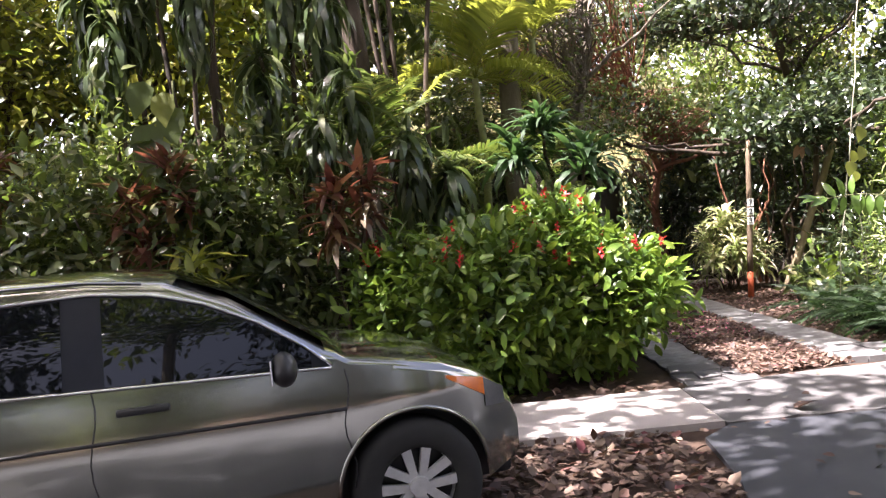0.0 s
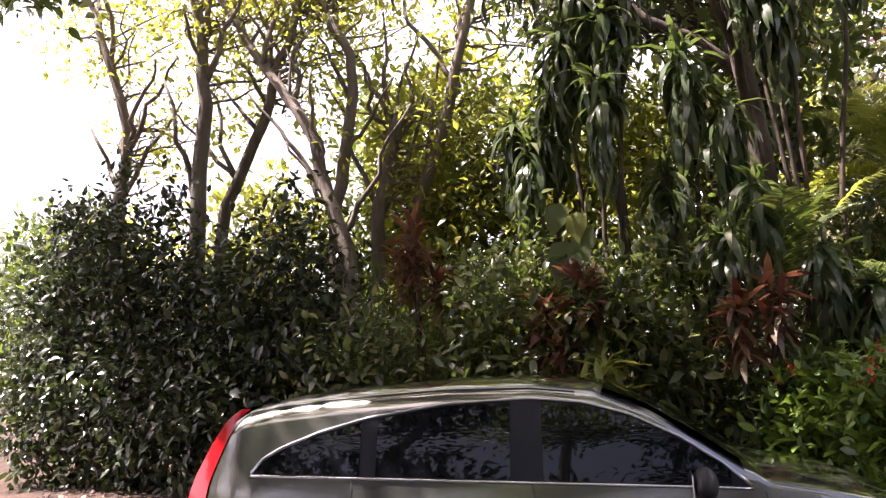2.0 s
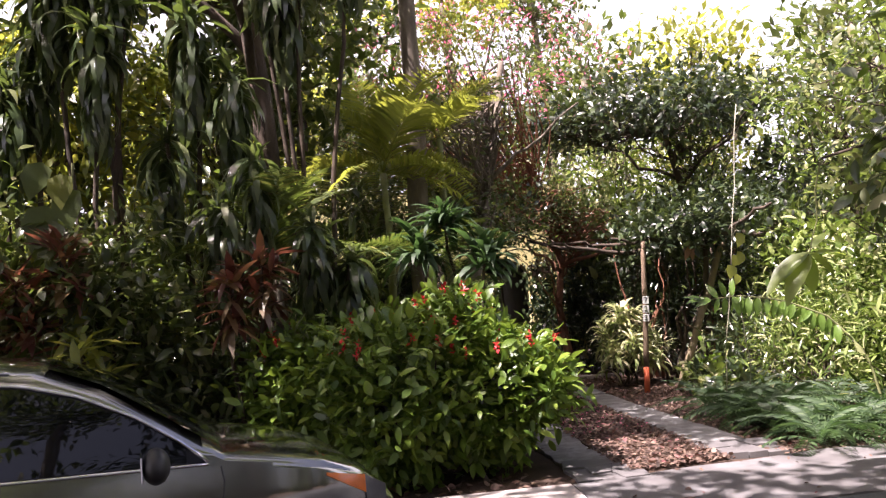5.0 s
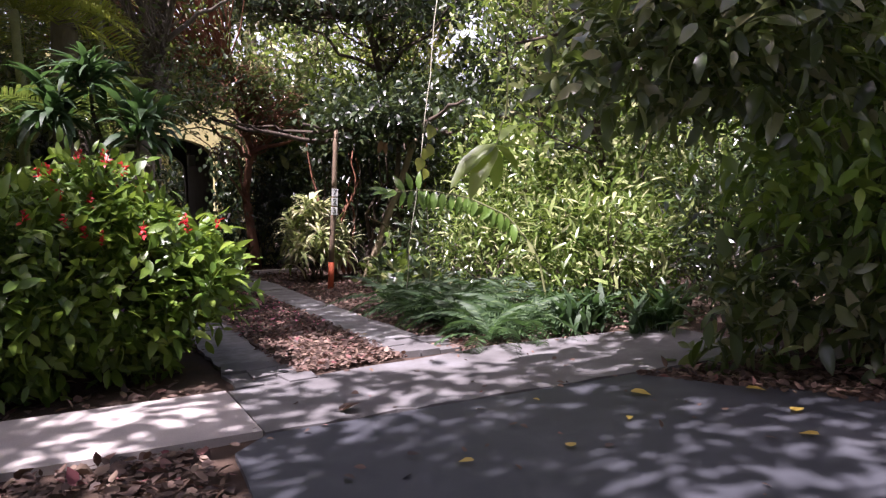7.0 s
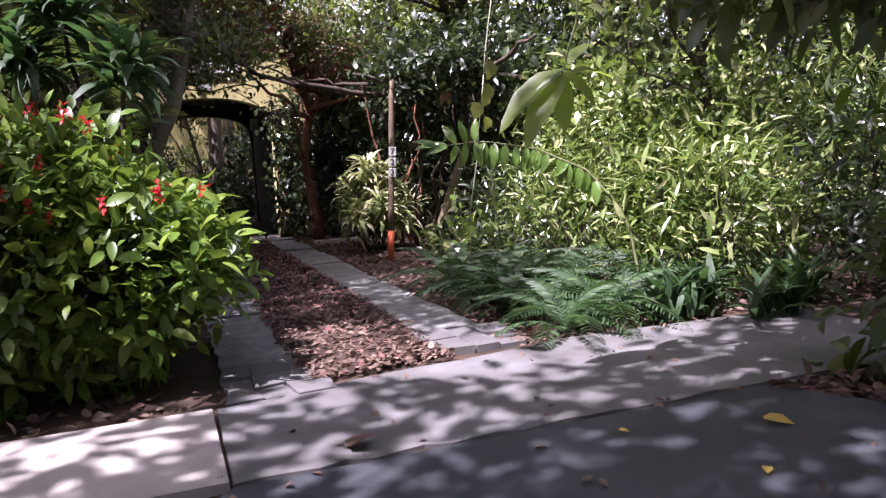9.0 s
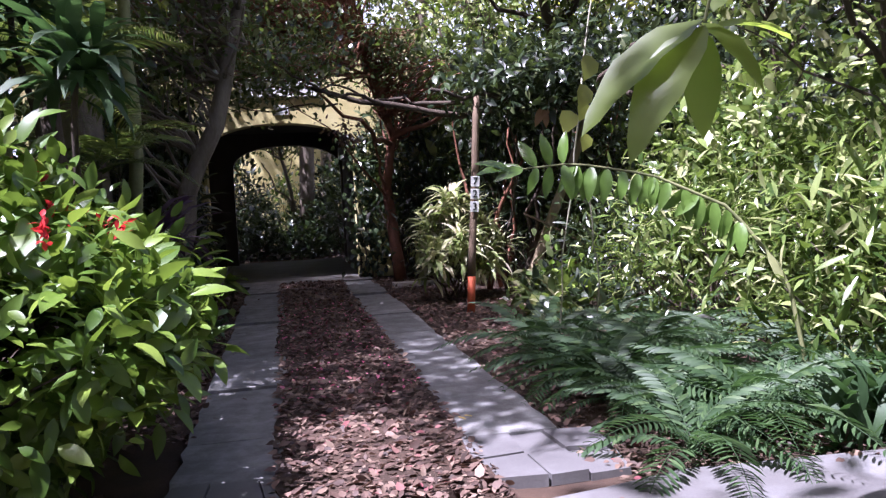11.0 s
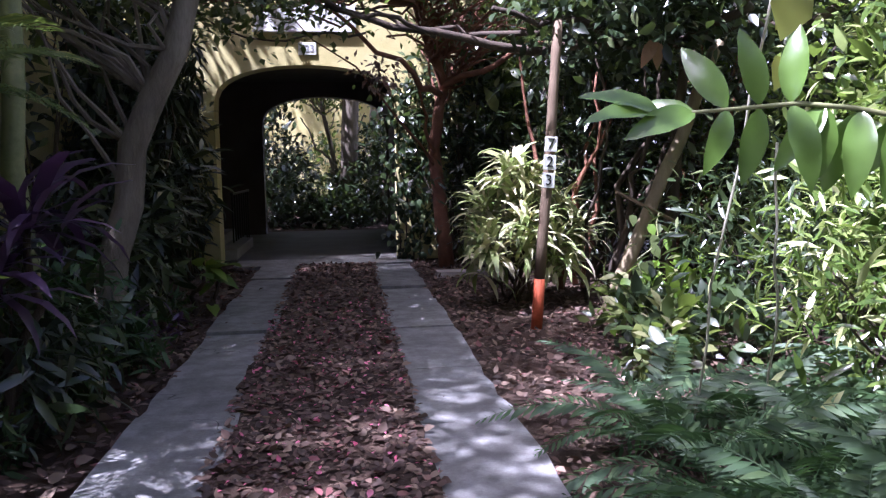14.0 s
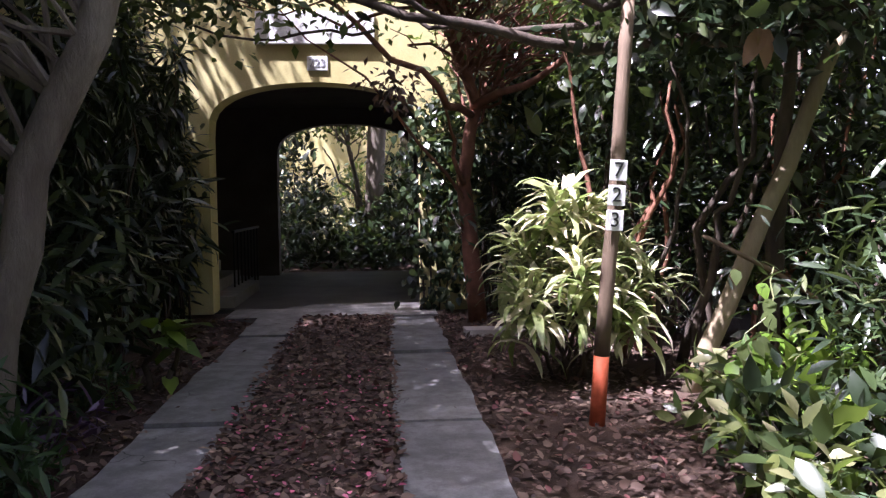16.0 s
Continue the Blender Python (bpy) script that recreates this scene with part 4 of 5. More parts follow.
# slender trees behind the hedge
TH = [((-13.6, 4.6, 0), [(-13.6, 4.6, 0), (-13.5, 4.6, 4.3), (-13.2, 4.6, 7.2), (-13.3, 4.6, 8.8), (-13.6, 4.6, 10.6)], 0.17),
      ((-14.2, 5.2, 0), [(-14.2, 5.2, 0), (-13.3, 5.2, 5.2), (-12.2, 5.2, 6.8), (-11.5, 5.2, 8.3), (-10.7, 5.1, 10.4)], 0.13),
      ((-9.7, 4.8, 0), [(-9.7, 4.8, 0), (-9.95, 4.8, 3.8), (-10.35, 4.8, 4.9), (-10.6, 4.8, 6.0), (-11.2, 4.8, 6.9), (-12.2, 4.8, 8.3), (-13.3, 4.7, 10.2)], 0.14),
      ((-11.0, 5.6, 0), [(-11.0, 5.6, 0), (-10.8, 5.6, 4.9), (-10.4, 5.6, 6.4), (-10.3, 5.6, 7.9), (-11.0, 5.6, 9.3), (-11.3, 5.6, 10.8)], 0.13),
      ((-10.3, 6.1, 0), [(-10.3, 6.1, 0), (-10.15, 6.1, 4.6), (-9.9, 6.1, 5.6), (-9.6, 6.1, 6.6)], 0.15),
      ((-10.2, 6.4, 0), [(-10.2, 6.4, 0), (-9.5, 6.4, 4.6), (-8.6, 6.4, 6.6), (-8.1, 6.4, 8.2), (-7.6, 6.3, 10.0)], 0.14),
      ((-16.5, 4.4, 0), [(-16.5, 4.4, 0), (-15.6, 4.4, 5.0), (-15.2, 4.3, 7.0), (-16.2, 4.2, 10)], 0.15)]
for i, (b_, tr, r) in enumerate(TH):
    top = np.array(tr[-1], float)
    mid = np.array(tr[-2], float)
    limbs = []
    knots = [np.array(q, float) for q in tr[1:]]
    for k in range(8):
        j = rnd.randrange(len(knots) - 1)
        a = knots[j] + (knots[j + 1] - knots[j]) * rnd.uniform(0.1, 0.9)
        limbs.append((tuple(a), tuple(a + np.array([rnd.uniform(-1.6, 1.6), rnd.uniform(-0.5, 0.8), rnd.uniform(1.3, 3.2)])), r * 0.45))
    tree("slender_tree", b_, tr, r, limbs, [(tuple(top + [0, 0.5, -0.3]), (2.2, 1.6, 1.3), 110), (tuple(mid + [0.5, 1.0, 0.2]), (1.9, 1.4, 1.5), 90)], L_YELLOW, M_BARK,
         "slender grey-barked tree with a thin sunlit crown", "small", 0.16, 8, 0.2, "slender trees", twigs=16)
# sunlit wood beyond
for i in range(15):
    x = -26 + i * 2.3
    y = 9.0 + 1.6 * math.sin(i * 2.3) + (2.5 if x > -1 else 0)
    if x > -2.6 and y < 18:
        continue
    h = 3.6 + 1.0 * math.sin(i * 1.3) + (2.4 if x > -13 else 0.4)
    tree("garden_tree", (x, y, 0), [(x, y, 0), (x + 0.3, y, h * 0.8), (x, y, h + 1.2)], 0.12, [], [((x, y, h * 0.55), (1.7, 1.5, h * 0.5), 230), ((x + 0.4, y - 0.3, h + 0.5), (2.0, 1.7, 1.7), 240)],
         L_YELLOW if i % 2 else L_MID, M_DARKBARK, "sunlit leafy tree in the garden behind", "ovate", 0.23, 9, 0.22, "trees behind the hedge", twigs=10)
for i in range(8):
    x = -10.5 + i * 1.2
    shrub("back_shrub", (x, 5.6, 0), (x, 5.5, 1.7), (1.1, 0.9, 1.9), 150, 9, 0.2, L_MID if i % 2 else L_DEEP, "lance", "leafy shrub behind the front planting", group="back planting", spread=0.18)

for i in range(7):
    x, y = -11.6 + i * 1.25, 7.6 + 0.7 * math.sin(i * 2.7)
    h = 4.0 + 0.28 * i + 0.5 * math.sin(i * 1.7)
    tree("garden_tree", (x, y, 0), [(x, y, 0), (x + 0.2, y, h * 0.6), (x - 0.1, y, h)], 0.09, [], [((x, y, h * 0.55), (1.2, 1.1, h * 0.48), 170), ((x + 0.3, y - 0.2, h + 0.3), (1.3, 1.1, 1.2), 120)],
         L_YELLOW if i % 3 else L_MID, M_DARKBARK, "leafy tree in the garden behind", "ovate", 0.2, 8, 0.2, "trees behind the hedge", twigs=12)

# tall trees beyond the house
for i, (x, y, h) in enumerate([(-7.5, 16.0, 8.0), (-4.6, 19.5, 9.0), (-1.6, 20.5, 9.5), (2.2, 25.0, 10.0), (5.6, 18.0, 9.0), (8.6, 16.5, 8.6), (11.5, 13.0, 8.4), (13.5, 8.5, 8.5), (14.0, 4.0, 8.0), (1.4, 20.0, 13.0), (5.2, 22.5, 14.0), (-2.8, 24.0, 14.0)]):
    tree("tall_tree", (x, y, 0), [(x, y, 0), (x + 0.3, y, h * 0.6), (x, y, h)], 0.2, [((x, y, h * 0.5), (x - 1.8, y, h * 0.85), 0.08), ((x, y, h * 0.5), (x + 1.9, y, h * 0.9), 0.08)],
         [((x, y, h * 0.62), (2.1, 1.8, h * 0.3), 170), ((x, y - 0.3, h * 0.95), (2.3, 1.9, 1.8), 190)], L_YELLOW if i % 2 else L_MID, M_BARK, "tall sunlit tree beyond the house", "small", 0.27, 9, 0.26, "tall trees", twigs=16)
# tall dark tree canopy over the front planting; second crown added to shade the drive
tree("canopy_tree", (-3.1, 5.2, 0), [(-3.1, 5.2, 0), (-3.0, 5.0, 4.0), (-3.3, 4.8, 8.0)], 0.2, [((-3.1, 5, 5.5), (-5.5, 4.2, 8.0), 0.09), ((-3.1, 5, 6.0), (-0.8, 5.0, 8.6), 0.09), ((-3.1, 5, 5.0), (-3.2, 2.8, 7.6), 0.08)],
     [((-5.8, 4.2, 8.2), (2.2, 2.0, 0.9), 130), ((-1.4, 2.0, 8.4), (1.7, 1.5, 0.7), 260)], L_DEEP, M_DARKBARK, "tall shade tree with dark hanging foliage", "lance", 0.28, 9, 0.2, droop=1.0)
# Tree added beside the house to keep sun off the drive's left side.
tree("added_shade_tree", (-4.6, 9.2, 0), [(-4.6, 9.2, 0), (-4.4, 9.0, 4.0), (-3.9, 8.4, 7.6)], 0.2, [((-4.3, 8.9, 5.0), (-2.4, 6.0, 8.0), 0.08), ((-4.2, 8.8, 5.5), (-3.2, 11.0, 8.2), 0.08)],
     [((-3.6, 6.2, 8.6), (1.9, 1.8, 0.9), 230), ((-3.4, 9.6, 8.8), (1.8, 1.9, 0.9), 260), ((-5.8, 8.0, 8.6), (1.8, 2.0, 0.9), 240)], L_DEEP, M_DARKBARK, "tall dark-leaved tree added to shade the house side", "ovate", 0.22, 9, 0.2, droop=0.4)
# ---- along the drive ----
def text_mesh(body, size, mat, parent, name, m):
    cu = bpy.data.curves.new(name, "FONT")
    cu.body, cu.size, cu.align_x, cu.align_y, cu.extrude = body, size, "CENTER", "CENTER", 0.002
    tmp = bpy.data.objects.new(name, cu)
    scene.collection.objects.link(tmp)
    me = bpy.data.meshes.new_from_object(tmp.evaluated_get(bpy.context.evaluated_depsgraph_get()))
    bpy.data.objects.remove(tmp)
    me.materials.clear()
    o = obj(name, me, mat, parent)
    o.matrix_local = m
    return o


M_WHITE = plain("white_enamel", (0.75, 0.75, 0.72), 0.5)
M_INK = plain("black_paint", (0.015, 0.015, 0.015), 0.5)
M_POST = surface("weathered_post_wood", [(0.3, (0.12, 0.08, 0.05)), (0.7, (0.25, 0.18, 0.12))], 3, 40, 0.85, 0.5, 0.01, stretch=(1, 1, 0.2))
M_ORANGE = surface("orange_paint", [(0.3, (0.5, 0.09, 0.03)), (0.7, (0.68, 0.15, 0.06))], 6, 50, 0.7, 0.3, 0.005)
M_IRON = plain("dark_iron", (0.02, 0.02, 0.022), 0.5, 0.6)
M_STEP = surface("step_concrete", [(0.3, (0.2, 0.19, 0.17)), (0.7, (0.33, 0.31, 0.28))], 3, 60, 0.85, 0.3, 0.005)

# relief panel and house number over the arch
panel = empty("relief_panel", (0.83, 12.6, 3.6), "white plaster relief panel with scrolling leaves", "relief")
part("board", box_bm(-0.74, 0.74, -0.03, -0.001, -0.18, 0.19, 0.008), M_RELIEF, panel)
part("frame", box_bm(-0.76, 0.76, -0.05, -0.001, -0.215, -0.182, 0.006), M_RELIEF, panel)
for k in range(9):
    c = Vector((-0.64 + 0.16 * k, -0.03, 0.0))
    pts = [(c.x + 0.055 * (1 - t * 0.6) * math.cos(6.5 * t + k), -0.026, 0.1 * (1 - t * 0.6) * math.sin(6.5 * t + k) * (1 if k % 2 else -1)) for t in np.linspace(0, 1, 14)]
    v, f = tube_arrays(pts, np.linspace(0.012, 0.007, 14), 6)
    obj("scroll", mesh_of("scroll", [(v, f)]), M_RELIEF, panel, smooth=True)
num = empty("house_number", (0.85, 12.6, 3.15), "white house number plaque reading 723", "sign")
part("plaque", box_bm(-0.13, 0.13, -0.02, -0.001, -0.09, 0.09, 0.006), M_WHITE, num)
text_mesh("723", 0.14, plain("faded_numerals", (0.3, 0.31, 0.33), 0.6), num, "numerals", pose(0, -0.023, 0, 90, 0, 0))

# house wing beside the drive, steps and railing
w = part("wall_wing", box_bm(-1.95, -1.65, 8.4, 12.596, 0, 3.4), M_STUCCO)
tagged(w, "shaded yellow stucco wing of the house", "wall", kind="structure")
steps = empty("steps", (-1.2, 13.6, 0), "low concrete steps inside the passage", "steps")
for k in range(3):
    part("step", box_bm(-1.1, 0.85 - 0.3 * k, -0.5 + 0.02 * k, 1.6, 0.17 * k, 0.17 * (k + 1), 0.012), M_STEP, steps)
rail = empty("railing", (-0.55, 14.2, 0), "dark iron railing beside the steps", "railing")
for k in range(8):
    part("baluster", box_bm(-0.012, 0.012, 0.3 * k - 0.012, 0.3 * k + 0.012, 0.0 if k > 5 else 0.17, 0.98), M_IRON, rail)
part("handrail", box_bm(-0.025, 0.025, -0.05, 2.2, 0.97, 1.01, 0.008), M_IRON, rail)
lantern = empty("lantern", (2.2, 16.2, 3.2), "small hanging lantern in the passage", "lamp")
part("chain", box_bm(-0.008, 0.008, -0.008, 0.008, -0.5, 0.0), M_IRON, lantern)
part("cage", box_bm(-0.09, 0.09, -0.09, 0.09, -0.78, -0.5, 0.02), M_WHITE, lantern)

# number post with orange foot, and a slanted prop
post = empty("number_post", (2.98, 7.45, 0), "leaning wooden post with number plates and orange foot", "post")
v, f = tube_arrays([(0, 0, -0.03), (0.03, 0, 0.42)], [0.05, 0.049], 10)
obj("painted_foot", mesh_of("painted_foot", [(v, f)]), M_ORANGE, post, "orange painted foot", smooth=True)
v, f = tube_arrays(wander((0.03, 0, 0.42), (0.2, 0.02, 2.65), 8, 0.012), np.linspace(0.049, 0.042, 8), 10)
obj("shaft", mesh_of("shaft", [(v, f)]), M_POST, post, smooth=True)
for k, ch in enumerate("723"):
    z = 1.59 - 0.155 * k
    pl = part("number_plate", box_bm(-0.055, 0.055, -0.004, 0.004, -0.064, 0.064, 0.003), M_WHITE, post, "white number plate")
    pl.matrix_local = pose(0.03 + 0.075 * (z - 0.42), -0.056, z, 0, 3.5, 0)
    text_mesh(ch, 0.13, M_INK, pl, "numeral", pose(0, -0.007, 0, 90, 0, 0))
prop = empty("prop_pole", (3.9, 8.2, 0), "slanted pale wooden pole propping up the branches", "pole")
v, f = tube_arrays(wander((0, 0, -0.05), (1.15, 0.05, 2.65), 9, 0.03), np.linspace(0.075, 0.06, 9), 10)
obj("shaft", mesh_of("shaft", [(v, f)]), surface("pale_pole_wood", [(0.3, (0.2, 0.15, 0.09)), (0.7, (0.36, 0.29, 0.19))], 3, 40, 0.85, 0.5, 0.01, stretch=(1, 1, 0.2)), prop, smooth=True)
stick = empty("fallen_stick", (4.4, 8.0, 0.3), "thin bare stick leaning across the prop", "stick")
v, f = tube_arrays([(-0.5, 0, 0.85), (0.1, 0.02, 0.55), (0.75, -0.05, 0.1), (0.9, -0.05, -0.3)], [0.016, 0.018, 0.02, 0.02], 7)
obj("wood", mesh_of("wood", [(v, f)]), M_POST, stick, smooth=True)
stake = empty("wooden_stake", (2.78, 12.3, 0), "short pale wooden stake in the soil", "stake")
part("stick", box_bm(-0.014, 0.014, -0.014, 0.014, -0.03, 0.26, 0.004), M_WHITE, stake)

# leaning tree and dark plants on the house side
tree("leaning_tree", (-0.5, 6.9, 0), [(-0.5, 6.9, 0), (-0.24, 7.0, 1.6), (0.3, 7.1, 3.2), (0.7, 7.6, 4.8), (1.0, 7.9, 6.2)], 0.105,
     [((0.3, 7.1, 3.2), (-1.0, 6.2, 4.8), 0.045), ((0.5, 7.3, 3.9), (2.0, 6.6, 5.0), 0.045), ((0.7, 7.6, 4.8), (0.2, 9.5, 6.0), 0.04)],
     [((-0.3, 6.4, 4.9), (1.4, 1.2, 0.8), 70), ((-0.8, 7.0, 3.4), (1.6, 0.75, 0.75), 300), ((0.0, 9.6, 5.4), (1.2, 1.0, 0.8), 50)], L_MID, M_BARK, "leaning grey-barked tree beside the drive", "small", 0.1, 9, 0.16, droop=0.3, twigs=60)
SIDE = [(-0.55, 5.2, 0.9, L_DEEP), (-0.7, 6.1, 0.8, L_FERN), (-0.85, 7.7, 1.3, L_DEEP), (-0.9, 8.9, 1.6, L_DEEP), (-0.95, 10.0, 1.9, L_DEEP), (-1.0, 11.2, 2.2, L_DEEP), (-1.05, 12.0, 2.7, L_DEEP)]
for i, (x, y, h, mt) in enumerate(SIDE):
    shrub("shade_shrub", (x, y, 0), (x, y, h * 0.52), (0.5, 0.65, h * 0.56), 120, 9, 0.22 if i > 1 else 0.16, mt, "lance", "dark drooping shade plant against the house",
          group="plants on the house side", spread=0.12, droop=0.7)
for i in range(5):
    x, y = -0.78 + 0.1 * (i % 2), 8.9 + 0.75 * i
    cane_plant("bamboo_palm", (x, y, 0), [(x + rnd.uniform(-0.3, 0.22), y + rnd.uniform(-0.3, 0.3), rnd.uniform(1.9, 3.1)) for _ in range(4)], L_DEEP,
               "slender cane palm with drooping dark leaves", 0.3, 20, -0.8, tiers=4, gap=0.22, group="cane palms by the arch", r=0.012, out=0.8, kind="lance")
cane_plant("purple_plant", (-0.3, 5.0, 0), [(-0.25, 5.0, 1.15), (-0.4, 4.85, 0.9)], L_PURPLE, "purple strap-leaved cordyline in shade", 0.5, 16, 0.3, tiers=2, gap=0.1, out=1.0)
palm("drive_palm", (-0.75, 4.9, 0), (-0.7, 4.9, 1.75), 0.06, 9, FROND_PALM, L_PALM, "small palm with drooping blue-green fronds", M_DARKBARK, tilt=(-15, 45), scale=(0.35, 0.5))
cane_plant("broad_leaf_plant", (-0.1, 8.7, 0), [(-0.05, 8.6, 0.42), (0.05, 8.75, 0.3)], L_BUSH, "small broad-leaved plant on the drive's edge", 0.3, 9, 0.2, tiers=1, out=1.0, kind="ovate")

# pink bougainvillea and overhead tangle; last crown added to shade the arch foot
boug = tree("bougainvillea", (2.75, 11.7, 0), [(2.75, 11.7, 0), (2.62, 11.8, 1.4), (2.75, 11.7, 2.5), (2.2, 11.0, 3.9)], 0.1, [((2.7, 11.7, 2.4), (1.1, 8.6, 3.0), 0.05), ((2.7, 11.7, 2.5), (4.4, 9.0, 3.2), 0.05), ((2.6, 11.7, 1.6), (2.2, 11.2, 2.7), 0.03)],
            [((0.5, 8.1, 3.1), (1.25, 0.75, 0.36), 300), ((0.4, 9.8, 4.6), (2.0, 1.2, 0.8), 130), ((2.55, 10.5, 3.95), (0.75, 0.5, 0.5), 130), ((0.5, 9.2, 3.8), (1.5, 0.9, 0.55), 190), ((3.2, 11.2, 3.5), (1.3, 0.9, 0.7), 90), ((0.0, 9.4, 6.8), (2.4, 1.4, 1.1), 200), ((-1.6, 9.0, 4.6), (1.4, 1.2, 1.2), 170), ((-1.4, 11.2, 5.6), (1.3, 0.9, 0.8), 190)], L_MID, M_REDBARK, "old bougainvillea with red peeling trunk and tangled crown", "small", 0.085, 10, 0.18, twigs=80)
P, O = clumps((-2.4, -2.4, 6.7), (3.4, 1.5, 1.3), 190, 0.5)
obj("blossom", leaf_mesh("blossom", [foliage_chunk(P, O, 9, 0.07, 0.1, "small")]), L_PINK, boug, "pink bougainvillea blossom")
spray = clumps((-1.0, -1.9, 2.45), (0.35, 0.3, 0.3), 26, 0.2)
tagged(obj("dead_spray", leaf_mesh("dead_spray", [foliage_chunk(spray[0], spray[1], 6, 0.09, 0.05, "small", 0.8)]), L_DRY, boug), "hanging dry blossom spray", kind="stuff")

tangle = empty("trained_branch", (4.6, 8.4, 0), "long horizontal dark branches trained over posts", "branch")
for a, b_, r, sg in (((4.6, 8.4, 0.0), (4.7, 8.3, 2.6), 0.09, 0), ((4.7, 8.3, 2.6), (1.2, 8.0, 2.85), 0.06, 0.22), ((4.7, 8.3, 2.6), (2.6, 7.4, 2.72), 0.05, 0.05), ((4.6, 8.3, 2.55), (6.6, 7.0, 2.9), 0.06, 0.0),
                     ((3.2, 8.2, 2.65), (1.5, 9.4, 3.1), 0.03, 0.1), ((2.2, 8.1, 2.6), (0.6, 7.4, 3.2), 0.025, 0.1), ((4.7, 8.3, 2.6), (4.4, 5.2, 2.9), 0.05, 0.0), ((1.6, 9.0, 2.78), (-0.5, 9.0, 3.25), 0.014, 0.22)):
    p = wander(a, b_, 12, 0.1 if r < 0.09 else 0.03, sg) - np.array([4.6, 8.4, 0])
    v, f = tube_arrays(p, np.linspace(r, r * 0.45, 12), 8)
    obj("branch", mesh_of("branch", [(v, f)]), M_DARKBARK, tangle, smooth=True)
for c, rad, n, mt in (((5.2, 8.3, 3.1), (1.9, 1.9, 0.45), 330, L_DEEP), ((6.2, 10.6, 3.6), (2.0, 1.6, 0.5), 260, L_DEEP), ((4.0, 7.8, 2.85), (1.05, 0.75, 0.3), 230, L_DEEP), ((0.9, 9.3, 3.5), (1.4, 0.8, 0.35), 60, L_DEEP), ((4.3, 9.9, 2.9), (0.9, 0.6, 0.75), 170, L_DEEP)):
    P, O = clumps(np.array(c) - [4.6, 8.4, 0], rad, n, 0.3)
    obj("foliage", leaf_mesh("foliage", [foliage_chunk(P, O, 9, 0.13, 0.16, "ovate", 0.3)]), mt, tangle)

stems = empty("stem_thicket", (4.9, 9.6, 0), "dark tangle of bare brown stems behind the post", "thicket")
for k in range(26):
    a = np.array([rnd.uniform(-1.2, 1.6), rnd.uniform(-0.9, 1.0), -0.02])
    p = wander(a, a + np.array([rnd.uniform(-0.9, 0.9), rnd.uniform(-0.5, 0.5), rnd.uniform(2.2, 3.3)]), 11, 0.14)
    v, f = tube_arrays(p, np.linspace(rnd.uniform(0.018, 0.05), 0.01, 11), 6)
    obj("stem", mesh_of("stem", [(v, f)]), M_DARKBARK if k % 4 else M_REDBARK, stems, smooth=True)
curl = obj("curled_dead_leaf", leaf_mesh("curled_dead_leaf", [leaf_chunk([(4.05, 7.5, 2.52), (4.07, 7.5, 2.5)], [(0.1, -0.2, -1), (-0.5, -0.2, -0.8)], 0.3, "mid", [(0, -1, 0.2), (-0.4, -1, 0.3)], 0.1)]), leaf_mat("tan_dead_leaf", [(0, (0.3, 0.16, 0.1)), (1, (0.36, 0.2, 0.12))], 0.6, 0.3, (0.5, 0.3, 0.15)))
tagged(curl, "large curled tan dead leaf caught in the branches", "leaf")
edging = slab("edging_slab", wavy((2.5, 10.75), (3.6, 10.6), 5, 0.02, 5) + wavy((3.6, 10.85), (2.5, 11.0), 5, 0.02, 7), -0.03, 0.04, M_WALK)
tagged(edging, "pale concrete edging slab half sunk in leaves", "slab")

# Tree added so its crowns block the sun behind the number post.
tree("thicket_shade_tree", (6.4, 12.4, 0), [(6.4, 12.4, 0), (6.0, 11.6, 3.0), (5.0, 10.4, 5.2)], 0.13, [((5.6, 11, 4.2), (3.2, 11.2, 5.4), 0.05), ((5.6, 11, 4.2), (6.6, 9.0, 5.6), 0.05)],
     [((4.6, 9.7, 5.7), (2.1, 1.9, 0.6), 330), ((2.7, 11.4, 5.7), (1.3, 1.0, 0.5), 170), ((7.0, 11.2, 6.0), (1.8, 1.6, 0.6), 220)], L_DEEP, M_DARKBARK, "dark-leaved tree added to shade the thicket behind the post", "ovate", 0.17, 9, 0.18, droop=0.3)

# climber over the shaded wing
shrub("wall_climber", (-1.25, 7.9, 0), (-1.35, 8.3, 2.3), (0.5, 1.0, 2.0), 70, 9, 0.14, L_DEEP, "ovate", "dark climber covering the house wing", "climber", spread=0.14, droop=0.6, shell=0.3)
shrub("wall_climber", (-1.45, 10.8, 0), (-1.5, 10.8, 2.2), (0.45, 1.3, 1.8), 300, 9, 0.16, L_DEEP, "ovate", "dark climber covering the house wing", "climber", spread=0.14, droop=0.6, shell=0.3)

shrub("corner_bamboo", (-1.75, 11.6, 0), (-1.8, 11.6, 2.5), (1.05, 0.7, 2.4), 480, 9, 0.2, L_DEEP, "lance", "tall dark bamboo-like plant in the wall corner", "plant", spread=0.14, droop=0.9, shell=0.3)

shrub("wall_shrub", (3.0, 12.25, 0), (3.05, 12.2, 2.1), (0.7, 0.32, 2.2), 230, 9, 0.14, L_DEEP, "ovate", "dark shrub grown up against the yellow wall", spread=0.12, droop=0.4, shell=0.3)

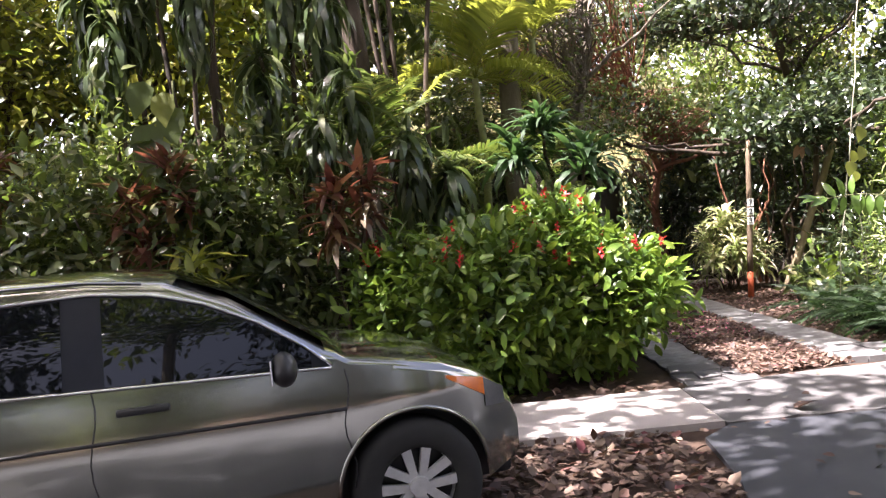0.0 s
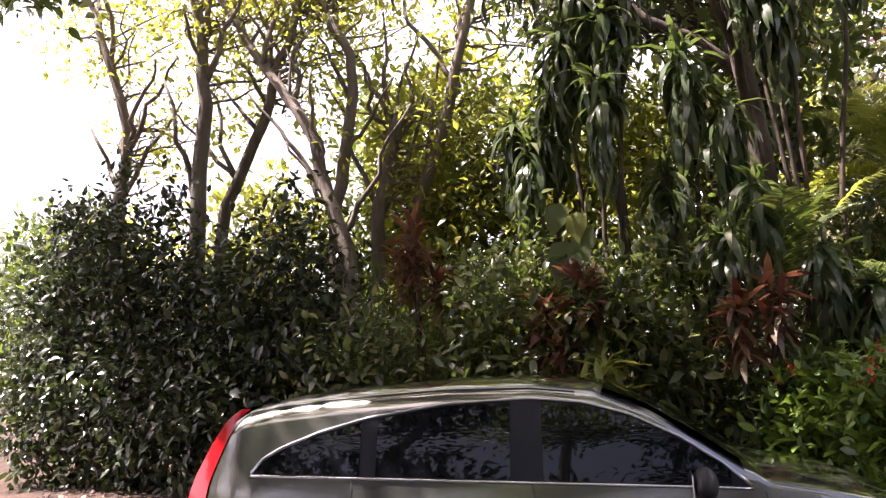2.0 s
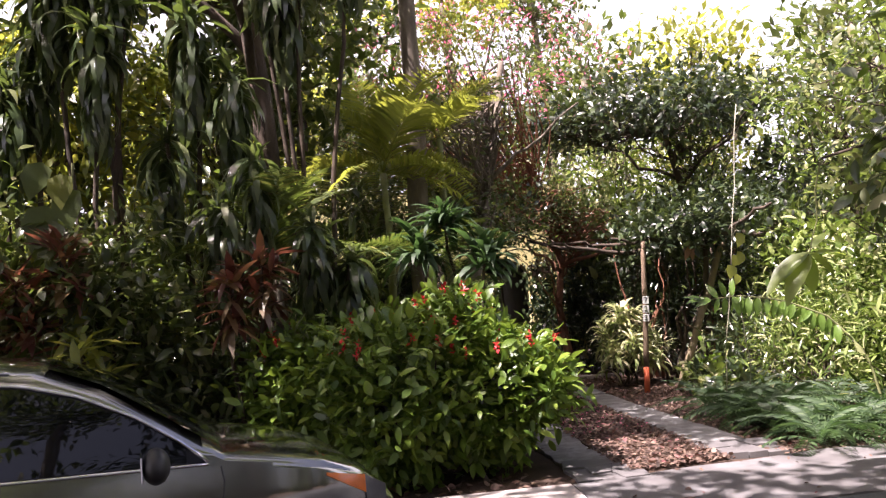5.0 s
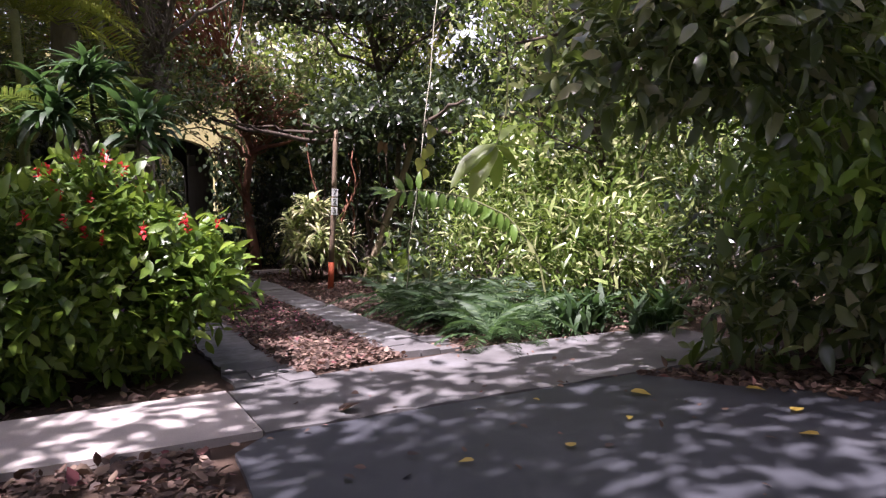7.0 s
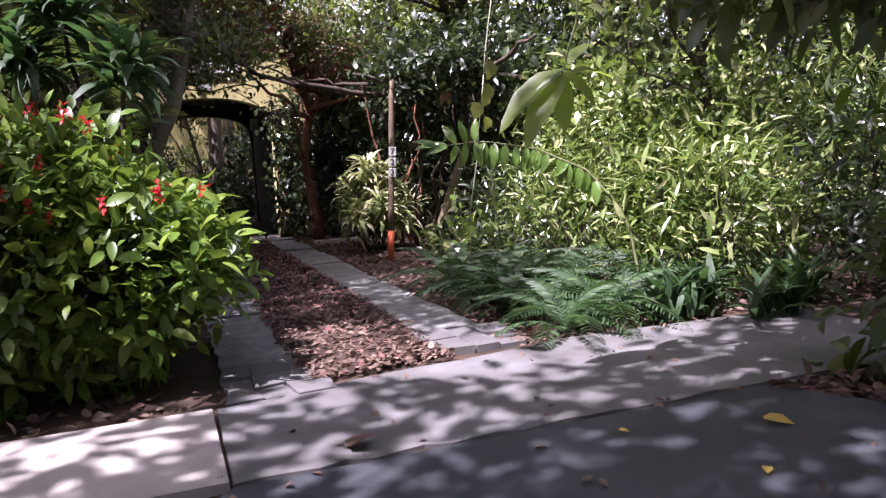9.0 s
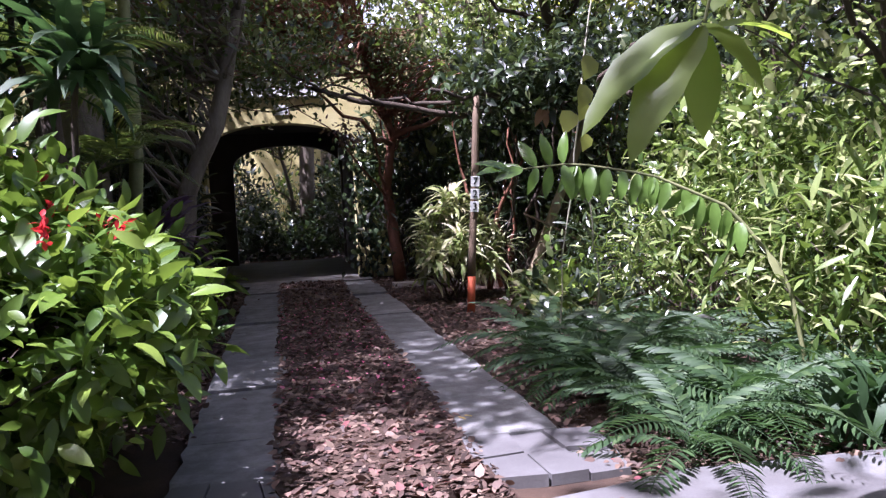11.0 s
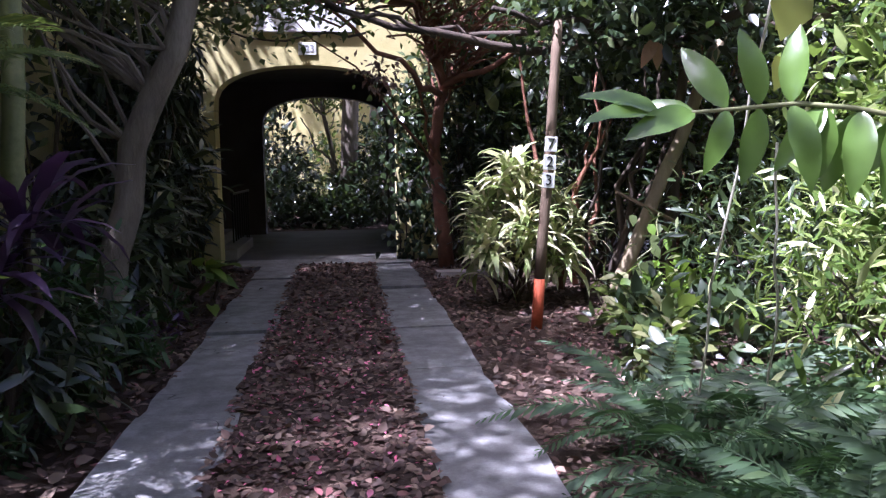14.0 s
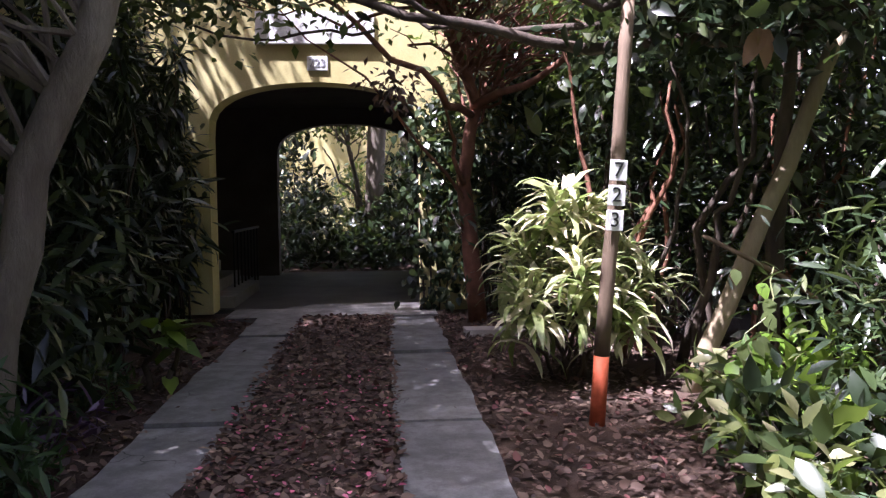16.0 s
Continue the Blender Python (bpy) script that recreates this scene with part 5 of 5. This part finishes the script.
# bright dracaena clump in a pool of sun, partly coloured into its leaves
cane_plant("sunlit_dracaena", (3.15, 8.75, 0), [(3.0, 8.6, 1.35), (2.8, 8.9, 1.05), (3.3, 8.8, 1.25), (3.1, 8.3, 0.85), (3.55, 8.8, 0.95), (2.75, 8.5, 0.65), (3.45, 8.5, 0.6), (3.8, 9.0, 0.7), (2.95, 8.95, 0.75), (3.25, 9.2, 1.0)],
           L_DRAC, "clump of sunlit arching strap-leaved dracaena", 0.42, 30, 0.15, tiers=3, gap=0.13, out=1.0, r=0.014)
# ivy on the pier of the arch
ivy = empty("ivy", (2.25, 12.58, 0), "ivy climbing the yellow pier of the arch", "climber")
n = 620
P = np.stack([rng.normal(0.05, 0.2, n), -0.03 - 0.1 * rng.random(n), rng.random(n) ** 0.8 * 2.7], 1)
tagged(obj("leafage", leaf_mesh("leafage", [leaf_chunk(P, rng.normal(0, 0.5, (n, 3)) + [0, -0.3, -0.8], rng.uniform(0.07, 0.14, n), "round", np.tile([0, -1.0, 0.4], (n, 1)))]), L_DEEP, ivy), kind="stuff")
for k in range(4):
    v, f = tube_arrays(wander((-0.1 + 0.1 * k, -0.03, 0), (-0.15 + 0.12 * k, -0.03, 2.5), 10, 0.06), np.linspace(0.014, 0.006, 10), 5)
    obj("vine", mesh_of("vine", [(v, f)]), M_DARKBARK, ivy)

# thicket on the garden side; its sun and shade are partly put into leaf colour
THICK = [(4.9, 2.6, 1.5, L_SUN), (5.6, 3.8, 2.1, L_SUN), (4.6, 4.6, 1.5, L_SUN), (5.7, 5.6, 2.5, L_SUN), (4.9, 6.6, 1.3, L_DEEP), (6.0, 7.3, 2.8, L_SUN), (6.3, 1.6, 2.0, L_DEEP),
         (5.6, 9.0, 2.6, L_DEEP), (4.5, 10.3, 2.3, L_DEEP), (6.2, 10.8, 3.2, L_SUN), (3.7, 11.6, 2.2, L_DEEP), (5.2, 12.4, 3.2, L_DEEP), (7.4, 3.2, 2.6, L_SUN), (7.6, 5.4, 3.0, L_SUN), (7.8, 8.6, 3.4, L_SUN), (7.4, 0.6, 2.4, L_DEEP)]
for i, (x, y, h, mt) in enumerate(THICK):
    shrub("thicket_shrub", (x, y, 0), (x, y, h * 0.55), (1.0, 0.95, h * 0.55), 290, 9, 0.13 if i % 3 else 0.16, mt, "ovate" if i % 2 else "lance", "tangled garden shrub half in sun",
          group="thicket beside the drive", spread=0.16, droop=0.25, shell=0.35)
for i, (x, y, h) in enumerate([(4.2, 3.4, 4.4), (5.6, 6.8, 5.2), (6.6, 3.8, 5.4), (4.8, 11.2, 5.0), (7.8, 7.2, 5.6), (3.9, 13.8, 5.6), (8.6, 2.0, 5.2), (9.5, 5.0, 6)]):
    x += 1.1
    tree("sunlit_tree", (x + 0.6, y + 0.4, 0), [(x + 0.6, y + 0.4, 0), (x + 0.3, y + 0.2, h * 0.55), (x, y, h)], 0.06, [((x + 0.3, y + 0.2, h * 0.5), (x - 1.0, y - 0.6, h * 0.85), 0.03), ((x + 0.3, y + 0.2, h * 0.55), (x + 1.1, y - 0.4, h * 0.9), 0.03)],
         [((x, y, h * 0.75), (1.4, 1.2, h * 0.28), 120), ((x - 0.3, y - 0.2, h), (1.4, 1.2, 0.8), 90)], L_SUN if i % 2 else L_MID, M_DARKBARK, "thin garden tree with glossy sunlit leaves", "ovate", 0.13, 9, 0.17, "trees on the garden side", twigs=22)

for i, (x, y, h) in enumerate([(6.6, 12.4, 4.6), (8.2, 10.6, 5.2), (9.2, 8.0, 5.2), (5.2, 14.4, 4.8), (9.8, 13.0, 5.6), (10.2, 5.6, 5.4), (10.2, 2.8, 5.0), (9.2, 0.2, 4.6), (8.0, -2.0, 4.4), (4.2, 12.9, 4.0), (12.0, 9.0, 6.0)]):
    shrub("back_thicket_shrub", (x, y, 0), (x, y, h * 0.52), (1.5, 1.3, h * 0.55), 330, 9, 0.24, L_DEEP if i % 3 else L_MID, "ovate", "tall dark shrub closing the garden thicket",
          group="tall thicket", spread=0.2, droop=0.3, shell=0.25)
# ferns
for i in range(30):
    x = 2.72 + 1.9 * rnd.random() ** 1.3
    y = 1.7 + 3.4 * rnd.random()
    e = empty("fern", (x, y, 0), "arching green sword fern on leafy soil", "fern", "ferns beside the drive")
    place_fronds(e, FROND_FERN, L_FERN, 11, (0, 0, 0.02), (8, 58), (0.7, 1.15))
for i in range(8):
    x, y = 3.6 + 0.5 * i * 0.5, 1.4 + rnd.uniform(-0.1, 0.5)
    e = empty("grass_tuft", (x, y, 0), "tuft of long grass blades by the pavement", "grass", "grass tufts")
    obj("blade_tuft", leaf_mesh("blade_tuft", [rosette((0, 0, 0), 26, 0.45, 0.5, 0.9, 0.05)]), L_FERN, e)
for i, (x, y, mt) in enumerate([(3.95, 6.9, L_BUSH), (3.6, 6.3, L_DEEP), (3.4, 5.9, L_MID), (4.3, 7.4, L_BUSH), (3.75, 7.0, L_MID), (4.1, 6.2, L_DEEP)]):
    shrub("ground_plant", (x, y, 0), (x, y, 0.22), (0.32, 0.32, 0.26), 26, 7, 0.15, mt, "ovate", "low leafy ground plant among dead leaves", category="plant", group="ground plants", spread=0.06, stems=7, r0=0.006)

for i in range(16):
    x, y = -0.75 + 0.62 * rnd.random(), 4.2 + 4.6 * rnd.random()
    shrub("border_plant", (x, y, 0), (x, y, 0.14), (0.2, 0.2, 0.16), 16, 6, 0.12, (L_FERN, L_DEEP, L_PURPLE)[i % 3] if i % 5 else L_MID, "lance", "low striped-leaf plant edging the drive", category="plant", group="edging plants", spread=0.04, stems=5, r0=0.004)
ROS = empty("variegated_rosette", (3.95, 6.9, 0), "low rosette with pale-veined green leaves", "plant")
for k in range(9):
    a = 2 * math.pi * k / 9 + 0.2
    obj("large_leaf", leaf_mesh("large_leaf", [leaf_chunk([(0.03 * math.cos(a), 0.03 * math.sin(a), 0.22)], [(math.cos(a), math.sin(a), 0.35 if k % 2 else 0.05)], 0.34, "fine", None, 0.1)]), L_DRAC if k % 2 else L_BUSH, ROS)
v, f = tube_arrays([(0, 0, -0.02), (0, 0, 0.24)], [0.02, 0.015], 6)
obj("stalk", mesh_of("stalk", [(v, f)]), M_STEM, ROS)
HV = empty("heart_leaf_vine", (3.5, 6.6, 0), "heart-leaved vine creeping up from the soil", "vine")
p = wander((0, 0, 0), (0.45, 0.5, 1.0), 14, 0.08)
v, f = tube_arrays(p, np.linspace(0.008, 0.004, 14), 5)
obj("stem", mesh_of("stem", [(v, f)]), M_STEM, HV)
for k in range(26):
    q = p[k % 14] + rng.normal(0, 0.07, 3)
    obj("vine_leaf", leaf_mesh("vine_leaf", [leaf_chunk([q], [(rnd.uniform(-0.5, 0.5), -0.4, -0.7)], rnd.uniform(0.09, 0.14), "round", [(0, -0.9, 0.5)], 0.2)]), L_MID if k % 3 else L_BUSH, HV)

# vine stems and a compound-leaved sprig hanging by the drive
M_PALESTEM = surface("pale_vine_stem", [(0.3, (0.3, 0.28, 0.2)), (0.7, (0.5, 0.48, 0.38))], 6, 40, 0.6, 0.3, 0.004)
vine = empty("hanging_vine", (3.02, 4.5, 0), "pale thin vine stems hanging beside the drive", "vine")
for a, b_ in (((0, 0, 0), (0.12, -0.5, 2.3)), ((0.12, -0.5, 2.3), (-0.2, -1.4, 2.5)), ((0.35, -0.1, 0), (0.16, -0.45, 1.5)), ((0.12, -0.5, 2.3), (0.5, -0.3, 4.2))):
    v, f = tube_arrays(wander(a, b_, 9, 0.035), np.full(9, 0.0065), 6)
    obj("stem", mesh_of("stem", [(v, f)]), M_PALESTEM, vine, smooth=True)
for x, y, z, s in ((-0.23, -1.42, 2.1, 0.2), (-0.3, -1.3, 1.95, 0.2), (0.1, -0.6, 2.1, 0.2), (0.15, -0.5, 1.85, 0.17), (-0.05, -1.1, 2.35, 0.22)):
    obj("vine_leaf", leaf_mesh("vine_leaf", [leaf_chunk([(x, y, z)], [(-0.3, -0.3, -0.6)], s, "round", [(0, -1, 0.5)])]), L_YELLOW, vine, "yellow-green heart-shaped leaf")
L_GLOSS = leaf_mat("glossy_leaflet", [(0, (0.06, 0.17, 0.02)), (1, (0.14, 0.3, 0.045))], 0.27, 0.32, (0.3, 0.5, 0.06))
sprig = empty("leafy_sprig", (3.95, 2.4, 0), "arching sprig with large glossy oval leaflets", "plant")
arc = np.array([(0, 0, 0), (-0.1, 0.1, 0.8), (-0.4, 0.25, 1.25), (-0.85, 0.4, 1.48), (-1.35, 0.48, 1.58), (-1.78, 0.54, 1.55)])
tt = np.linspace(0, 1, 18)
arc = np.stack([np.interp(tt, np.linspace(0, 1, 6), arc[:, i]) for i in range(3)], 1)
v, f = tube_arrays(arc, np.linspace(0.016, 0.005, 18), 6)
obj("stalk", mesh_of("stalk", [(v, f)]), M_STEM, sprig, smooth=True)
for i, u in enumerate(np.linspace(0.36, 0.99, 17)):
    p = np.array([np.interp(u, tt, arc[:, k]) for k in range(3)])
    for s in (-1, 1):
        tip = i > 11
        d = np.array([-0.8 + 0.25 * (16 - i) if tip else -0.28, s * 0.2 - 0.1, ((0.15 + 0.2 * (16 - i)) * s if tip else -0.9 if s < 0 else -0.45)]) + rng.normal(0, 0.12, 3)
        obj("leaflet", leaf_mesh("leaflet", [leaf_chunk([p], [d], rnd.uniform(0.19, 0.25), "fine", [(-0.1, -0.9, 0.6)], 0.25)]), L_GLOSS, sprig)

L_BACKLIT = leaf_mat("thin_backlit_leaf", [(0, (0.07, 0.14, 0.025)), (1, (0.12, 0.2, 0.035))], 0.4, 0.6, (0.45, 0.6, 0.07), lit=0.7)
# large leaves hanging near the drive's mouth
bough = empty("hanging_bough", (4.4, -0.6, 0), "broad-leaved tree reaching over the drive's mouth", "tree")
for a, b_, r in (((0.9, -0.2, -0.05), (0.7, -0.2, 2.6), 0.07), ((0.7, -0.2, 2.6), (0.1, -0.3, 4.6), 0.055), ((0.7, -0.2, 2.4), (-1.7, -0.5, 3.1), 0.035), ((0.5, -0.2, 3.2), (-2.2, 0.9, 2.7), 0.03), ((0.4, -0.2, 3.4), (-0.6, -1.6, 3.2), 0.03), ((0.7, -0.2, 1.2), (-0.5, 0.0, 1.0), 0.025), ((0.7, -0.2, 2.0), (1.5, -1.6, 2.6), 0.03)):
    v, f = tube_arrays(wander(a, b_, 9, 0.07), np.linspace(r, r * 0.4, 9), 7)
    obj("limb", mesh_of("limb", [(v, f)]), M_DARKBARK, bough, smooth=True)
for c, rad, n in (((-0.9, -0.4, 2.7), (1.3, 1.0, 0.7), 300), ((-1.6, 0.2, 2.6), (0.8, 0.7, 0.5), 110), ((0.5, -0.4, 2.0), (1.4, 1.2, 1.3), 420), ((0.7, -0.4, 0.75), (1.2, 1.0, 0.75), 260), ((0.3, 0.0, 3.9), (2.1, 1.7, 1.2), 420), ((-0.5, 0.1, 0.55), (0.4, 0.4, 0.5), 40)):
    P, O = clumps(c, rad, n, 0.35)
    obj("foliage", leaf_mesh("foliage", [foliage_chunk(P, O, 7, 0.17, 0.15, "mid", 0.5)]), L_BUSH if n == 420 else L_MID, bough)
for x, y, z, dx, dy, dz, s in ((-2.28, 1.1, 1.93, -0.8, 0.0, -0.5, 0.55), (-2.3, 1.06, 1.9, -0.55, -0.15, -0.6, 0.52), (-2.27, 1.12, 1.9, 0.02, 0.1, -0.7, 0.36), (-2.24, 1.1, 1.9, 0.6, 0.1, 0.05, 0.34), (-2.28, 1.12, 1.92, 0.3, -0.2, -0.35, 0.3), (-2.25, 1.1, 1.95, 0.5, 0.2, 0.4, 0.3)):
    obj("large_leaf", leaf_mesh("large_leaf", [leaf_chunk([(x, y, z)], [(dx, dy, dz)], s, "fine", [(-0.3, -0.4, 1)], 0.1)]), L_BACKLIT, bough, "large backlit yellow-green leaf")
v, f = tube_arrays(wander((-2.2, 0.9, 2.7), (-2.28, 1.1, 1.92), 7, 0.02), np.linspace(0.008, 0.005, 7), 6)
obj("stalk", mesh_of("stalk", [(v, f)]), M_STEM, bough)

# garden beyond the passage
far = part("wall_far", box_bm(-6, 8, 27, 27.3, 0, 4.5), M_STUCCO)
tagged(far, "sunlit yellow wall beyond the courtyard", "wall", kind="structure")
for i, (x, y, h) in enumerate([(0.1, 19.8, 0.9), (1.3, 19.4, 0.7), (-0.6, 19.0, 2.6), (2.5, 18.9, 2.4), (-0.4, 21.2, 2.8), (2.3, 21.0, 2.6), (-1.6, 20.5, 1.4), (-0.2, 22.5, 1.6), (1.9, 20.2, 1.5), (2.8, 22.0, 2.6), (0.9, 24.5, 2.2), (-1.8, 23.5, 3.0), (3.8, 19.6, 2.4)]):
    shrub("courtyard_shrub", (x, y, 0), (x, y, h * 0.55), (0.8, 0.8, h * 0.55), 110, 8, 0.18, L_DEEP if i < 9 else L_MID, "ovate", "courtyard shrub beyond the passage", group="courtyard plants", spread=0.14)
# The tree's dense crowns are added over the courtyard to shade it.
tree("courtyard_tree", (1.25, 21.2, 0), [(1.25, 21.2, 0), (1.1, 21.2, 1.4), (0.8, 21.2, 3.2)], 0.08, [((1.2, 21.2, 0.6), (1.9, 21.2, 2.8), 0.05), ((1.15, 21.2, 1.0), (0.3, 21.1, 2.6), 0.05)], [((1.0, 21.4, 3.8), (2.4, 2.0, 0.9), 480), ((0.6, 19.4, 4.2), (2.8, 1.8, 0.9), 560)], L_MID, M_BARK, "crooked small courtyard tree", "small", 0.13, 9, 0.16)

# unseen verge tree behind the walker, its crowns set over the verge for shade
tree("unseen_verge_tree", (-9.5, -9.5, 0), [(-9.5, -9.5, 0), (-9.3, -9.0, 3.5), (-8.5, -7.0, 7.0), (-7.0, -4.5, 9.0)], 0.28,
     [((-8.5, -7, 7), (-4.0, -3.0, 8.4), 0.1), ((-9, -8, 5), (-12, -3, 8), 0.1), ((-8, -6, 7.6), (-2.5, -4.5, 8.6), 0.08)],
     [((-10.0, -1.0, 8.6), (2.6, 2.4, 0.9), 300), ((-6.2, -0.2, 8.8), (2.6, 2.4, 0.9), 360), ((-2.8, -2.6, 9.0), (2.6, 2.0, 0.9), 150), ((0.2, -2.6, 9.2), (2.4, 2.0, 0.8), 210), ((-13.6, -0.4, 8.8), (2.6, 2.2, 0.9), 300), ((-6.0, -5.0, 9.0), (2.8, 1.9, 0.8), 260), ((-2.0, -6.5, 9.0), (2.8, 2.2, 0.8), 260), ((-9.0, -8.0, 9.4), (2.8, 2.2, 0.8), 260),
      ((-15.5, 1.6, 10.4), (2.6, 1.7, 0.8), 330), ((-11.5, 1.7, 10.4), (2.8, 1.7, 0.8), 360)],
     L_MID, M_BARK, "spreading unseen tree added to shade the verge and hedge", "ovate", 0.26, 9, 0.22, droop=0.3, twigs=30)

# trees across the road, behind the walker
for i in range(11):
    x = -22 + i * 4.2
    y = -15.5 + 1.5 * math.sin(i * 2.1)
    tree("street_tree", (x, y, 0), [(x, y, 0), (x, y, 5.0), (x + 0.4, y, 11.0)], 0.25, [((x, y, 4), (x - 1.8, y, 8), 0.1), ((x, y, 4), (x + 1.8, y, 8), 0.1)], [((x, y, 6.0 + math.sin(i)), (2.5, 2.0, 2.4), 420), ((x, y, 11 + math.sin(i * 1.7)), (2.6, 2.0, 2.8), 440), ((x, y - 0.5, 1.6), (2.2, 1.2, 1.6), 260)],
         L_MID if i % 2 else L_DEEP, M_BARK, "leafy street tree across the road", "small", 0.27, 9, 0.32, "trees across the road", twigs=12)


# ---- leaf litter ----
def litter(name, n, inside, size, mat, label, zf=0.0):
    """Fallen leaves lying loosely within an area."""
    P = inside(n)
    P[:, 2] += zf + rng.random(len(P)) * 0.02
    D = rng.normal(0, 1, (len(P), 3)) * [1, 1, 0.28]
    F = np.array([0, 0, 1.0]) + rng.normal(0, 0.25, (len(P), 3))
    o = obj(name, leaf_mesh(name, [leaf_chunk(P[0::2], D[0::2], size * rng.uniform(0.5, 1.5, len(P[0::2])), "round", F[0::2], 0.2), leaf_chunk(P[1::2], D[1::2], size * rng.uniform(0.5, 1.5, len(P[1::2])), "ovate", F[1::2], 0.2)]), mat)
    return tagged(o, label, "leaves", kind="stuff")


def area(x0, x1, y0, y1, z=0.0):
    return lambda n: np.stack([rng.uniform(x0, x1, n), rng.uniform(y0, y1, n), np.full(n, z)], 1)


litter("leaf_litter", 13000, area(0.64, 1.72, 1.5, 12.06, 0.022), 0.052, L_DRY, "brown and reddish dead leaves between the wheel strips")
litter("fallen_petal", 420, area(0.64, 1.72, 3.5, 9.0, 0.045), 0.03, L_PINK, "faded pink petals fallen among the dead leaves")
litter("leaf_litter", 7000, area(-8.5, -0.36, -2.3, -0.03, -0.01), 0.08, L_DRY, "dry brown leaves covering the verge")
litter("leaf_litter", 6000, area(2.25, 3.7, 1.6, 12.4, -0.01), 0.052, L_DRY, "dead leaves on the soil beside the strip")
litter("leaf_litter", 1500, area(-0.6, 0.13, 3.0, 12.2, -0.01), 0.07, L_DRY, "dead leaves on the soil by the house")
litter("leaf_litter", 2600, lambda n: (lambda u, v: np.stack([3.05 + v * 2.2 + np.maximum(0, -u) * 0.55, u, np.full(n, 0.0)], 1))(rng.uniform(-3.4, -0.05, n), rng.random(n) ** 1.3), 0.08, L_DRY, "dry leaves heaped at the road's edge")
litter("leaf_litter", 1600, area(3.4, 6.5, 1.4, 9.5, -0.01), 0.09, L_DRY, "dead leaves under the thicket")
litter("leaf_litter", 900, area(-14, -0.2, 1.25, 2.4, -0.01), 0.09, L_DRY, "dead leaves along the hedge foot")
litter("scattered_leaf", 90, area(-0.2, 3.0, -3.6, 1.5, 0.008), 0.055, L_DRY, "few dry leaves scattered on the paving")
litter("scattered_leaf", 40, area(0.15, 2.25, 1.8, 12.0, 0.025), 0.05, L_DRY, "few dry leaves lying on the strips")
for x, y, s in ((2.63, -0.51, 0.16), (1.77, 2.87, 0.13), (0.9, -1.2, 0.09), (1.5, -1.3, 0.1), (2.2, -1.0, 0.07), (3.4, -0.9, 0.15), (3.2, -1.5, 0.14), (0.5, -1.9, 0.08), (1.9, -0.3, 0.06), (2.9, -1.9, 0.12)):
    o = obj("yellow_leaf", leaf_mesh("yellow_leaf", [leaf_chunk([(x, y, 0.022)], [(rnd.uniform(-1, 1), rnd.uniform(-1, 1), 0.02)], s, "round", None, 0.05)]), L_GOLD)
    tagged(o, "fallen yellow leaf lying on the asphalt", "leaf", "fallen yellow leaves")
o = obj("curled_leaf", leaf_mesh("curled_leaf", [leaf_chunk([(0.58, 0.17, 0.02), (0.6, 0.15, 0.02)], [(1, 0.2, 0.3), (0.7, -0.5, 0.5)], 0.17, "round", None, 0.3)]), L_DRY)
tagged(o, "curled brown dead leaf on the crossing", "leaf")
